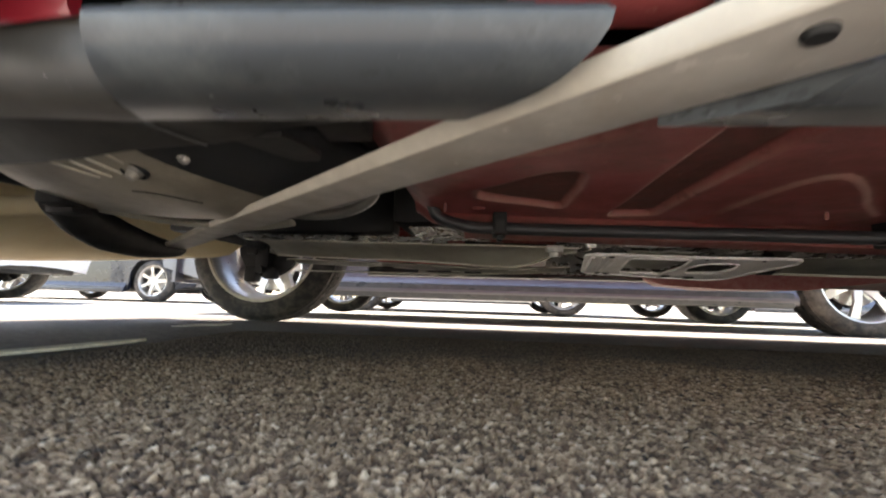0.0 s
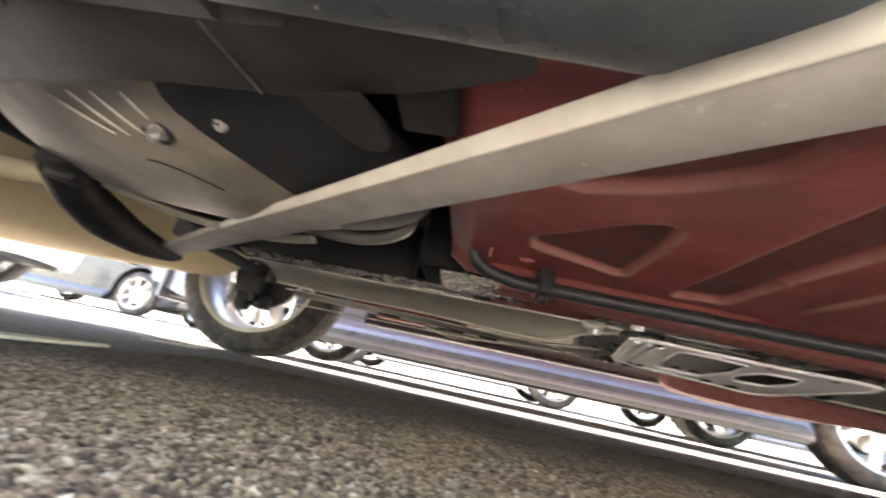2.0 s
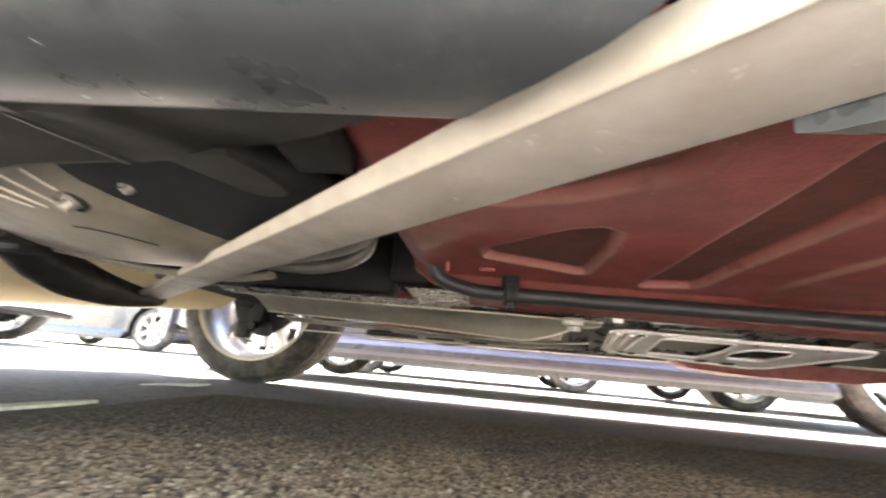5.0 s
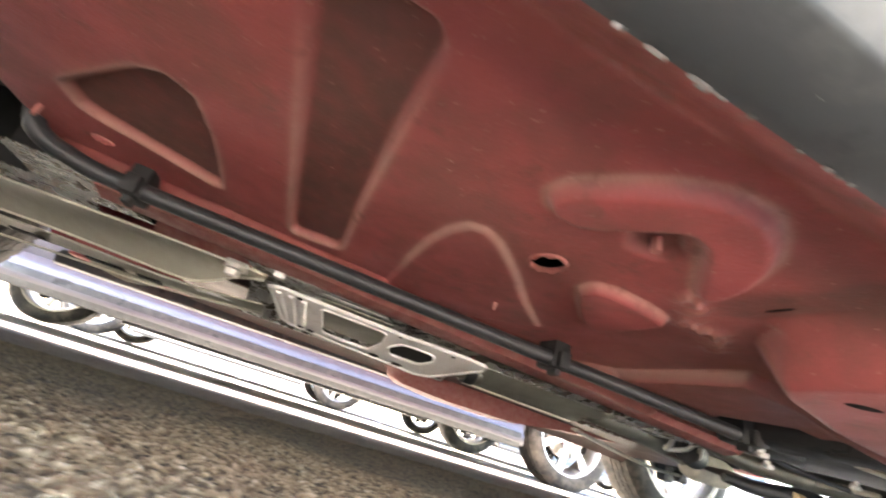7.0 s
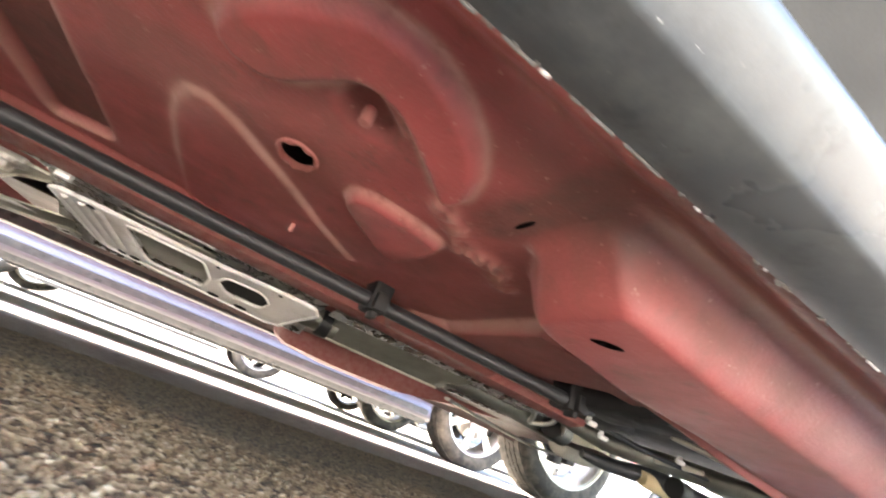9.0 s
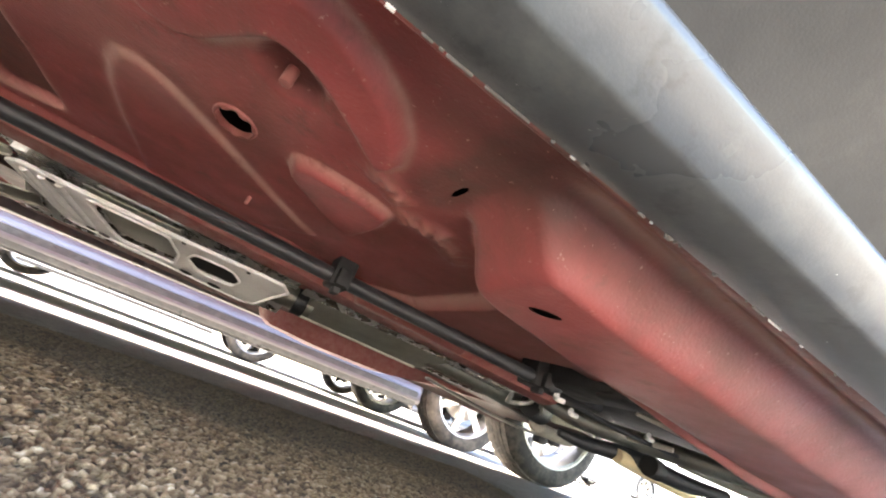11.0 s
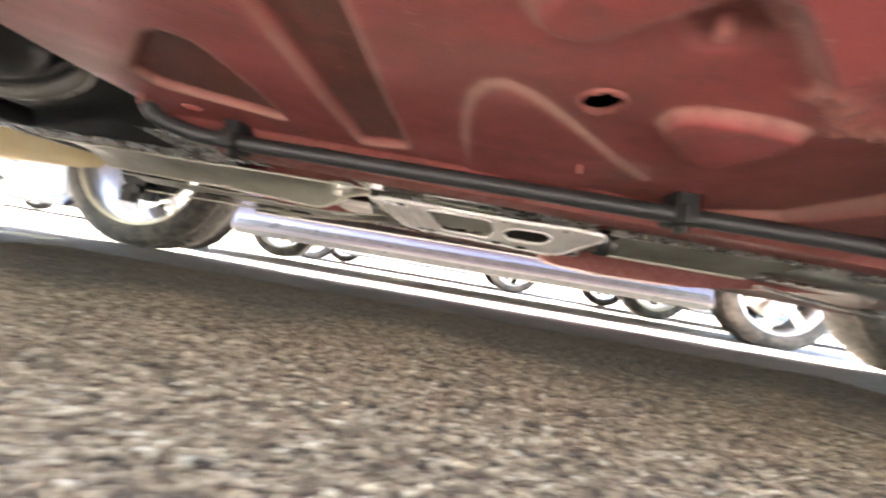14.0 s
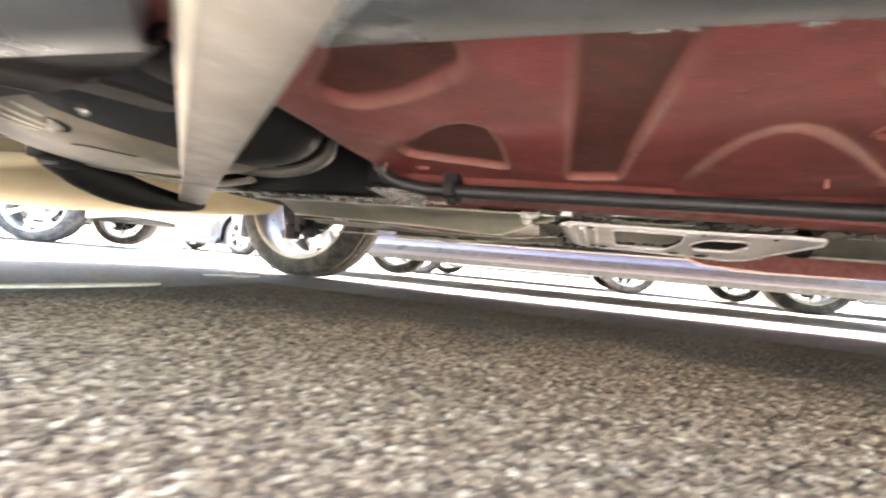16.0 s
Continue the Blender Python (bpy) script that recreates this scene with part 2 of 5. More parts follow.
GLASS = material("dark_car_glass", (0.02, 0.022, 0.024), 0.06)
BOOT = worn("white_boot", (0.86, 0.85, 0.83), (0.8, 0.79, 0.77), 30, (0.5, 0.6), bump=0.1)
CLIP = worn("dull_clear_clip", (0.26, 0.25, 0.235), (0.17, 0.165, 0.155), 200, (0.3, 0.5), bump=0.1)
LINE = worn("worn_white_paint", (0.72, 0.67, 0.50), (0.6, 0.55, 0.40), 40, (0.7, 0.9), bump=0.4, fine=150, dirt=(0.2, 0.18, 0.15), dirt_scale=60, dirt_cut=(0.55, 0.7))
# near-black base, so the shade of cavities is in the colour
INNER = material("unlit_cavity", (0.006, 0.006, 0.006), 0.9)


# ---------- helpers ----------
def link_mesh(name, bm, mat, parent=None, label="", smooth=True):
    me = bpy.data.meshes.new(name)
    bmesh.ops.recalc_face_normals(bm, faces=bm.faces)
    bm.to_mesh(me)
    bm.free()
    me.materials.append(mat)
    if smooth:
        me.shade_smooth()
        me.set_sharp_from_angle(angle=radians(38))
    ob = new(name, me)
    ob.parent = parent
    if label:
        ob["label"] = label
    return ob


def part(name, bm, mat, parent, label="", smooth=True):
    return link_mesh(name, bm, mat, parent, label, smooth)


def thing(name, label, category, at=(0, 0, 0), rz=0.0, group="", kind=""):
    ob = new(name)
    ob.matrix_world = pose(*at, 0, 0, rz)
    return tagged(ob, label, category, group, kind)


def box(bm, x0, x1, y0, y1, z0, z1, bevel=0.0):
    r = bmesh.ops.create_cube(bm, size=1)
    for v in r["verts"]:
        v.co = ((x0 + x1) / 2 + v.co.x * (x1 - x0), (y0 + y1) / 2 + v.co.y * (y1 - y0), (z0 + z1) / 2 + v.co.z * (z1 - z0))
    if bevel:
        es = list({e for v in r["verts"] for e in v.link_edges})
        bmesh.ops.bevel(bm, geom=es, offset=bevel, segments=2, affect="EDGES", profile=0.5)


def boxed(*a, bevel=0.0):
    bm = bmesh.new()
    box(bm, *a, bevel=bevel)
    return bm


def tube(points, radius, seg=12, caps=True, squash=1.0):
    """A swept round bar along a smooth line through points; radius may be a list."""
    pts = [Vector(p) for p in points]
    rad = radius if isinstance(radius, (list, tuple)) else [radius] * len(pts)
    fine, fr = [], []
    for i in range(len(pts) - 1):
        p0, p1, p2, p3 = pts[max(i - 1, 0)], pts[i], pts[i + 1], pts[min(i + 2, len(pts) - 1)]
        n = 6 if len(pts) > 2 else 1
        for k in range(n):
            u = k / n
            fine.append(0.5 * ((2 * p1) + (p2 - p0) * u + (2 * p0 - 5 * p1 + 4 * p2 - p3) * u * u + (3 * p1 - p0 - 3 * p2 + p3) * u ** 3))
            fr.append(rad[i] + (rad[i + 1] - rad[i]) * u)
    fine.append(pts[-1])
    fr.append(rad[-1])
    bm = bmesh.new()
    rings = []
    for i, p in enumerate(fine):
        d = (fine[min(i + 1, len(fine) - 1)] - fine[max(i - 1, 0)]).normalized()
        side = d.cross(Vector((0, 0, 1)))
        side = side.normalized() if side.length > 1e-4 else Vector((1, 0, 0))
        up = side.cross(d)
        rings.append([bm.verts.new(p + fr[i] * (math.cos(a) * side + squash * math.sin(a) * up)) for a in (2 * math.pi * k / seg for k in range(seg))])
    for a, b in zip(rings, rings[1:]):
        for k in range(seg):
            bm.faces.new((a[k], a[(k + 1) % seg], b[(k + 1) % seg], b[k]))
    if caps:
        bm.faces.new(rings[0][::-1])
        bm.faces.new(rings[-1])
    return bm


def lathe(profile, seg=48, axis="y"):
    """Turns (radius, along) pairs about an axis; closed rings, open ends."""
    bm = bmesh.new()
    rings = []
    for r, h in profile:
        ring = []
        for k in range(seg):
            a = 2 * math.pi * k / seg
            c = (r * math.cos(a), h, r * math.sin(a)) if axis == "y" else (h, r * math.cos(a), r * math.sin(a))
            ring.append(bm.verts.new(c))
        rings.append(ring)
    for a, b in zip(rings, rings[1:]):
        for k in range(seg):
            bm.faces.new((a[k], a[(k + 1) % seg], b[(k + 1) % seg], b[k]))
    return bm


def moved(bm, m):
    bmesh.ops.transform(bm, matrix=m, verts=bm.verts)
    return bm


def loft(sections, closed=True, caps=True):
    """Joins rows of equally many points into a skin."""
    bm = bmesh.new()
    rows = [[bm.verts.new(p) for p in s] for s in sections]
    n = len(rows[0])
    for a, b in zip(rows, rows[1:]):
        for k in range(n if closed else n - 1):
            bm.faces.new((a[k], a[(k + 1) % n], b[(k + 1) % n], b[k]))
    if caps and closed:
        bm.faces.new(rows[0][::-1])
        bm.faces.new(rows[-1])
    return bm


def sheet(bm, thickness):
    """Gives an open skin its thickness."""
    bmesh.ops.recalc_face_normals(bm, faces=bm.faces)
    bmesh.ops.solidify(bm, geom=bm.faces[:], thickness=thickness)
    return bm


def plate(outline, holes, z0, z1, bevel=0.001):
    """A flat plate with real openings: outline and holes are lists of (x, y)."""
    bm = bmesh.new()
    loops = []
    for pts in [outline] + holes:
        vs = [bm.verts.new((x, y, z0)) for x, y in pts]
        loops += [bm.edges.new((a, b)) for a, b in zip(vs, vs[1:] + vs[:1])]
    bmesh.ops.triangle_fill(bm, use_beauty=True, use_dissolve=False, edges=loops)
    top = bmesh.ops.extrude_face_region(bm, geom=bm.faces[:])
    for v in top["geom"]:
        if isinstance(v, bmesh.types.BMVert):
            v.co.z += z1 - z0
    return bm


def inside(px, py, poly):
    """Signed distance (minus inside) of grid points to a polygon."""
    poly = np.array(poly)
    d = np.full(px.shape, 1e9)
    odd = np.zeros(px.shape, bool)
    for (x0, y0), (x1, y1) in zip(poly, np.roll(poly, -1, 0)):
        ex, ey = x1 - x0, y1 - y0
        t = np.clip(((px - x0) * ex + (py - y0) * ey) / (ex * ex + ey * ey), 0, 1)
        d = np.minimum(d, np.hypot(px - x0 - t * ex, py - y0 - t * ey))
        cross = (y0 > py) != (y1 > py)
        odd ^= cross & (px < ex * (py - y0) / (ey if ey else 1e-9) + x0)
    return np.where(odd, -d, d)


def along(px, py, line):
    """Distance of grid points to an open line."""
    d = np.full(px.shape, 1e9)
    for (x0, y0), (x1, y1) in zip(line, line[1:]):
        ex, ey = x1 - x0, y1 - y0
        t = np.clip(((px - x0) * ex + (py - y0) * ey) / (ex * ex + ey * ey), 0, 1)
        d = np.minimum(d, np.hypot(px - x0 - t * ex, py - y0 - t * ey))
    return d


def rounded(poly, cut=0.14):
    """A corner-cut, smoothed polygon."""
    pts = [Vector(p) for p in poly]
    for _ in range(2):
        out = []
        for a, b in zip(pts, pts[1:] + pts[:1]):
            out += [a.lerp(b, cut), a.lerp(b, 1 - cut)]
        pts = out
    return [tuple(p) for p in pts]


def step(x):
    x = np.clip(x, 0, 1)
    return x * x * (3 - 2 * x)


def grid_mesh(name, X, Y, Z, keep, mat, parent, label="", attrs=None):
    """A pressed sheet from a height over a regular grid; keep: which quads stay."""
    ny, nx = X.shape
    co = np.stack([X, Y, Z], -1).reshape(-1, 3)
    idx = np.arange(ny * nx).reshape(ny, nx)
    q = np.stack([idx[:-1, :-1], idx[1:, :-1], idx[1:, 1:], idx[:-1, 1:]], -1)[keep[:-1, :-1]]
    me = bpy.data.meshes.new(name)
    me.from_pydata(co.tolist(), [], q.reshape(-1, 4).tolist())
    for key, val in (attrs or {}).items():
        a = me.attributes.new(key, "FLOAT", "POINT")
        a.data.foreach_set("value", val.reshape(-1).astype(np.float32))
    me.materials.append(mat)
    me.shade_smooth()
    ob = new(name, me)
    ob.parent = parent
    if label:
        ob["label"] = label
    return ob


# ---------- ground ----------
def ground_z(y):
    return -0.020 * (np.clip(y, 1.3, 4.0) - 1.3)


def build_ground():
    bm = bmesh.new()
    xs = [-300, -60, -20, -8, -4, -2, 0, 2, 4, 8, 20, 60, 300]
    ys = [-300, -60, -20, -8, -3, 0, 1, 1.3, 2, 3, 4, 6, 9, 14, 30, 80, 300]
    rows = [[bm.verts.new((x, y, float(ground_z(np.array(y))) - 0.006)) for x in xs] for y in ys]
    for a, b in zip(rows, rows[1:]):
        for k in range(len(xs) - 1):
            bm.faces.new((a[k], a[k + 1], b[k + 1], b[k]))
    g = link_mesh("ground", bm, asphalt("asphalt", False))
    tagged(g, "worn grey-tan open-grained asphalt of a car park", "ground", kind="structure")
    # the stones of the near stretch, as real relief
    rng = np.random.default_rng(4)
    pitch, cell = 0.0018, 0.0050
    x = np.arange(-0.60, 1.45, pitch)
    y = np.arange(0.12, 1.30, pitch)
    X, Y = np.meshgrid(x, y)
    wx = X + 0.0006 * np.sin(Y * 610 + 2 * np.sin(X * 290))
    wy = Y + 0.0006 * np.sin(X * 590 + 2 * np.sin(Y * 310))
    nx, ny = int(2.7 / cell), int(1.6 / cell)
    jx, jy = rng.random((ny, nx)), rng.random((ny, nx))
    size = rng.random((ny, nx))
    tx, ty = rng.normal(0, 0.24, (ny, nx)), rng.normal(0, 0.24, (ny, nx))
    tone = np.clip(rng.normal(0.60, 0.19, (ny, nx)) + 0.3 * (rng.random((ny, nx)) > 0.93) - 0.3 * (rng.random((ny, nx)) > 0.80) + 0.6 * (rng.random((ny, nx)) > 0.9965), 0.03, 1)
    ci, cj = ((X + 0.85) / cell).astype(int), ((Y) / cell).astype(int)
    best = np.full(X.shape, 1e9)
    second = np.full(X.shape, 1e9)
    hgt = np.zeros(X.shape)
    ton = np.zeros(X.shape)
    for dj in (-1, 0, 1):
        for di in (-1, 0, 1):
            i, j = np.clip(ci + di, 0, nx - 1), np.clip(cj + dj, 0, ny - 1)
            sx, sy = (i + jx[j, i]) * cell - 0.85, (j + jy[j, i]) * cell
            d = (np.abs(wx - sx) ** 1.5 + np.abs(wy - sy) ** 1.5) ** (1 / 1.5) - 0.0016 * size[j, i]
            near = d < best
            second = np.where(near, best, np.minimum(second, d))
            hgt = np.where(near, 0.0024 * size[j, i] + tx[j, i] * (X - sx) + ty[j, i] * (Y - sy), hgt)
            ton = np.where(near, tone[j, i], ton)
            best = np.where(near, d, best)
    gap = step((second - best - 0.0001) / 0.0016)
    Z = -0.0045 + gap * (0.0018 + hgt)
    Z += 0.0012 * np.sin(X * 9 + 1.3 * np.sin(Y * 7)) * np.cos(Y * 11)
    edge = np.minimum(np.minimum(X - x[0], x[-1] - X), np.minimum(Y - y[0], y[-1] - Y))
    Z = np.where(edge < 0.06, Z * 1 - (1 - np.clip(edge / 0.06, 0, 1)) * 0.004, Z)
    ton = ton * (0.35 + 0.65 * gap)
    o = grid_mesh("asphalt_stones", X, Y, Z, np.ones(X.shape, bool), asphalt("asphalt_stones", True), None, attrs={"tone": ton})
    tagged(o, "coarse tan and grey stones of the asphalt surface", "gravel", kind="stuff")


build_ground()

bm = bmesh.new()
ends = [(-0.652, 0.60, 0.006), (-0.644, 0.68, 0.016), (-0.630, 0.76, 0.020), (-0.622, 0.84, 0.018), (-0.616, 0.895, 0.012), (-0.614, 0.93, 0.004)]
low = [[bm.verts.new((x + s * w, y, z)) for z in (-0.002, 0.0035) for s in (-1, 1)] for x, y, w in ends]
for a, b in zip(low, low[1:]):
    for i, j in ((2, 3), (0, 2), (3, 1)):
        bm.faces.new((a[i], a[j], b[j], b[i]))
line = link_mesh("parking_line", bm, LINE)
tagged(line, "thin worn white painted line on the asphalt", "road marking", kind="structure")
twig = link_mesh("twig", tube([(-0.80, 1.24, 0.004), (-0.76, 1.31, 0.006), (-0.73, 1.35, 0.005), (-0.71, 1.40, 0.007)], [0.002, 0.004, 0.005, 0.002], 6), EDGE)
tagged(twig, "small pale dry twig lying on the asphalt", "twig")


# ---------- wheels and other cars ----------
def wheel(parent, x, y, z, r=0.33, width=0.215, out=1, spokes=7, rim_mat=None, turn=0.0):
    """A wheel whose outer face looks to out * y: tyre with tread blocks, rim with spokes, hub with brake disc."""
    w = new("wheel")
    w.parent = parent
    w.matrix_local = pose(x, y, z, 0, 0, turn) @ Matrix.Diagonal((1, out, 1, 1))
    h = width / 2
    rr = r * 0.725
    prof = [(rr, h - 0.012), (rr + 0.006, h - 0.004), (r * 0.8, h), (r * 0.92, h - 0.006), (r * 0.975, h - 0.022), (r, h - 0.04),
            (r, -h + 0.04), (r * 0.975, -h + 0.022), (r * 0.92, -h + 0.006), (r * 0.8, -h), (rr + 0.006, -h + 0.004), (rr, -h + 0.012)]
    tyre = part("tyre", lathe(prof, 64), TYRE, w)
    bm = bmesh.new()
    for row, (y0, y1, sh) in enumerate(((-h + 0.028, -h + 0.058, 0.0), (-h + 0.064, -0.018, 0.4), (-0.012, 0.012, 0.2), (0.018, h - 0.064, 0.6), (h - 0.058, h - 0.028, 0.0))):
        for k in range(56):
            a0, a1 = (k + sh) * 2 * math.pi / 56, (k + sh + 0.82) * 2 * math.pi / 56
            lo, hi = r - 0.012, r + (0.004 if 0 < row < 4 else 0.001)
            skew = 0.25 * 2 * math.pi / 56
            vs = []
            for a, yy in ((a0, y0), (a1, y0), (a1 + skew, y1), (a0 + skew, y1)):
                vs.append((bm.verts.new((lo * math.cos(a), yy, lo * math.sin(a))), bm.verts.new((hi * math.cos(a), yy, hi * math.sin(a)))))
            bm.faces.new([v[1] for v in vs])
            for i in range(4):
                bm.faces.new((vs[i][0], vs[(i + 1) % 4][0], vs[(i + 1) % 4][1], vs[i][1]))
    part("tread", bm, TYRE, w)
    mat = rim_mat or RIM
    prof = [(rr + 0.012, h - 0.004), (rr - 0.004, h - 0.008), (rr - 0.016, h - 0.03), (rr - 0.026, 0.0), (rr - 0.014, -h + 0.03), (rr - 0.004, -h + 0.008), (rr + 0.010, -h + 0.004)]
    rim = part("rim", sheet(lathe(prof, 64), 0.004), mat, w)
    for k in range(spokes):
        a = 2 * math.pi * k / spokes
        sec = []
        for rad, half, yy, th in ((0.045, 0.026, h - 0.045, 0.03), (rr * 0.55, 0.019, h - 0.03, 0.024), (rr - 0.015, 0.026, h - 0.035, 0.03)):
            sec.append([(rad, yy, -half), (rad, yy, half), (rad, yy - th, half * 0.7), (rad, yy - th, -half * 0.7)])
        part("spoke", moved(loft(sec), Matrix.Rotation(a, 4, "Y")), mat, rim)
    hub = part("hub", lathe([(0.0, h - 0.035), (0.03, h - 0.036), (0.06, h - 0.044), (0.066, h - 0.08), (0.05, -0.02), (0.05, -h + 0.02), (0.0, -h + 0.02)], 32), mat, w)
    part("brake_disc", lathe([(0.06, -0.006), (0.15, -0.006), (0.15, 0.012), (0.06, 0.012)], 40), STEEL, w)
    part("brake_caliper", boxed(-0.06, 0.06, -0.04, 0.035, 0.09, 0.165, bevel=0.01), BLACK, w)
    part("splash_disc", sheet(lathe([(0.055, -0.042), (0.10, -0.046), (0.148, -0.040), (0.154, -0.028)], 40), 0.002), BLACK, w)
    bm = boxed(-0.035, 0.03, -h + 0.01, -0.03, -0.11, 0.10, bevel=0.012)
    box(bm, -0.075, -0.02, -h + 0.0, -0.035, -0.05, 0.0, bevel=0.01)
    box(bm, 0.015, 0.085, -h + 0.01, -0.04, 0.01, 0.055, bevel=0.01)
    box(bm, -0.09, -0.03, -h + 0.02, -0.03, -0.175, -0.10, bevel=0.012)
    box(bm, 0.0, 0.06, -h + 0.02, -0.03, -0.16, -0.10, bevel=0.012)
    part("knuckle", bm, BLACK, w)
    part("ball_joint", tube([(0.0, -h - 0.01, -0.12), (0.0, -h + 0.03, -0.115)], 0.018, 12), BLACK, w)
    part("bead_lip", lathe([(rr + 0.010, -h + 0.008), (rr + 0.011, -h - 0.001), (rr + 0.002, -h + 0.001), (rr - 0.002, -h + 0.012)], 64), EDGE, rim)
    return w


def side_profile(x0, x1, wf, wr, zb, belt, arch, hood):
    """Outline of a car's lower body seen from the side, with round wheel arches."""
    pts = [(x0 + 0.04, zb + 0.1), (x0, zb + 0.28), (x0 + 0.03, zb + 0.46), (x0 + 0.22, hood - 0.06), (x0 + 0.55, hood), (wf + 0.55, belt), (wr - 0.05, belt + 0.03), (x1 - 0.3, belt), (x1 - 0.03, belt - 0.12), (x1, zb + 0.35), (x1 - 0.06, zb + 0.06)]
    for w in (wr, wf):
        for k in range(0, 13):
            a = math.pi * k / 12
            pts.append((w + arch * math.cos(a), 0.33 + arch * math.sin(a) if 0 < k < 12 else zb))
    return pts


def parked_car(name, label, at, rz, mat, wf=-1.3, wr=1.3, half=0.86, r=0.32, zb=0.19, roof=1.45, spokes=7, rim_mat=None, group="cars of the car park", wide=0.2):
    c = thing(name, label, "car", at, rz, group)
    x0, x1 = wf - 0.82, wr + 0.78
    prof = side_profile(x0, x1, wf, wr, zb, 0.92, r + 0.055, 0.84)
    for s in (-1, 1):
        sec = [[(x, s * (half - d - 0.10 * max(0, (abs((2 * x - x0 - x1) / (x1 - x0)) ** 4))), z) for x, z in prof] for d in (0.0, 0.05)]
        part("body_side", loft(sec), mat, c)
        bm = bmesh.new()
        box(bm, wf + r + 0.1, wr - r - 0.1, s * half - 0.05, s * half + 0.012, zb - 0.06, zb + 0.03, bevel=0.012)
        part("side_sill", bm, SILL, c, "dull grey lower sill")
        rows = [[(xx, s * (half + dy), zb + dz) for dy, dz in ((-0.06, -0.02), (0.030, -0.046), (0.046, -0.038), (0.053, -0.022), (0.050, -0.004), (0.038, 0.018), (0.022, 0.042), (0.010, 0.065), (0.003, 0.090), (-0.06, 0.10))] for xx in (wf + r + 0.08, wf + r + 0.11, wr - r - 0.11, wr - r - 0.08)]
        part("sill_moulding", loft(rows), mat, c)
    top = [(x0 + 0.03, zb + 0.46), (x0 + 0.22, 0.78), (x0 + 0.55, 0.84), (wf + 0.5, 0.92), (wr - 0.05, 0.95), (x1 - 0.3, 0.92), (x1 - 0.03, 0.80), (x1, zb + 0.35), (x1 - 0.06, zb + 0.05)]
    rows = [[(x, yy * half * (0.97 if abs(yy) == 1 else 1) - 0.10 * half * 0 , z + 0.03 * (1 - yy * yy)) for yy in (-1, -0.5, 0, 0.5, 1)] for x, z in top]
    part("bonnet_and_boot", loft(rows, closed=False), mat, c)
    nose = [[(x0 + 0.06 + 0.10 * abs(yy) ** 3, yy * half * 0.96, z) for yy in (-1, -0.5, 0, 0.5, 1)] for z in (zb - 0.0, zb + 0.1, zb + 0.3, zb + 0.47)]
    part("front_bumper", sheet(loft(nose, closed=False), 0.02), mat, c)
    part("underbody", boxed(x0 + 0.15, x1 - 0.15, -half + 0.14, half - 0.14, zb + 0.02, zb + 0.10, bevel=0.02), LINER, c)
    base = [(wf + 0.45, 0.93), (wf + 1.15, roof - 0.03), (wr - 0.3, roof), (wr + 0.45, roof - 0.12), (wr + 0.62, 0.94)]
    cab = [[(x, yy * (half - 0.04 - 0.16 * step(np.array((z - 0.92) / (roof - 0.92)))), z) for x, z in base] for yy in (-1.0, 1.0)]
    part("cabin", loft(cab), mat, c)
    for s in (-1, 1):
        ins = half - 0.035
        w = [(wf + 0.62, s * ins, 0.96), (wf + 1.2, s * (ins - 0.13), roof - 0.09), (wr - 0.3, s * (ins - 0.135), roof - 0.07), (wr + 0.3, s * (ins - 0.08), roof - 0.2), (wr + 0.35, s * ins, 0.97)]
        part("side_window", loft([w, [(x, y - s * 0.02, z) for x, y, z in w]]), GLASS, c)
    ws = [[(wf + 0.47, yy * (half - 0.14), 0.965) for yy in (-1, 1)], [(wf + 1.07, yy * (half - 0.26), roof - 0.06) for yy in (-1, 1)]]
    part("windscreen", sheet(moved(loft(ws, closed=False), Matrix.Translation((-0.012, 0, 0.012))), 0.005), GLASS, c)
    for x in (wf, wr):
        for s in (-1, 1):
            wheel(c, x, s * (half - 0.12), r, r, wide, s, spokes, rim_mat)
            arch = [[(x + (r + 0.05) * math.cos(math.pi * k / 10), s * yy, r + (r + 0.05) * math.sin(math.pi * k / 10)) for k in range(11)] for yy in (half - 0.03, half - 0.3)]
            part("wheel_arch", loft(arch, closed=False), BLACK, c)
    return c


parked_car("silver_car", "silver-grey hatchback parked alongside in the next bay", (0.53, 3.42, float(ground_z(np.array(3.3)))), 0, SILVER, -1.80, 1.77, 0.85, 0.33, 0.215)


# ---------- the red car ----------
red_car = thing("red_car", "red crossover with grey plastic sills, seen from below, parked", "car")


def floor_height(x):
    return 0.2565 - 0.026 * (x - 0.25)


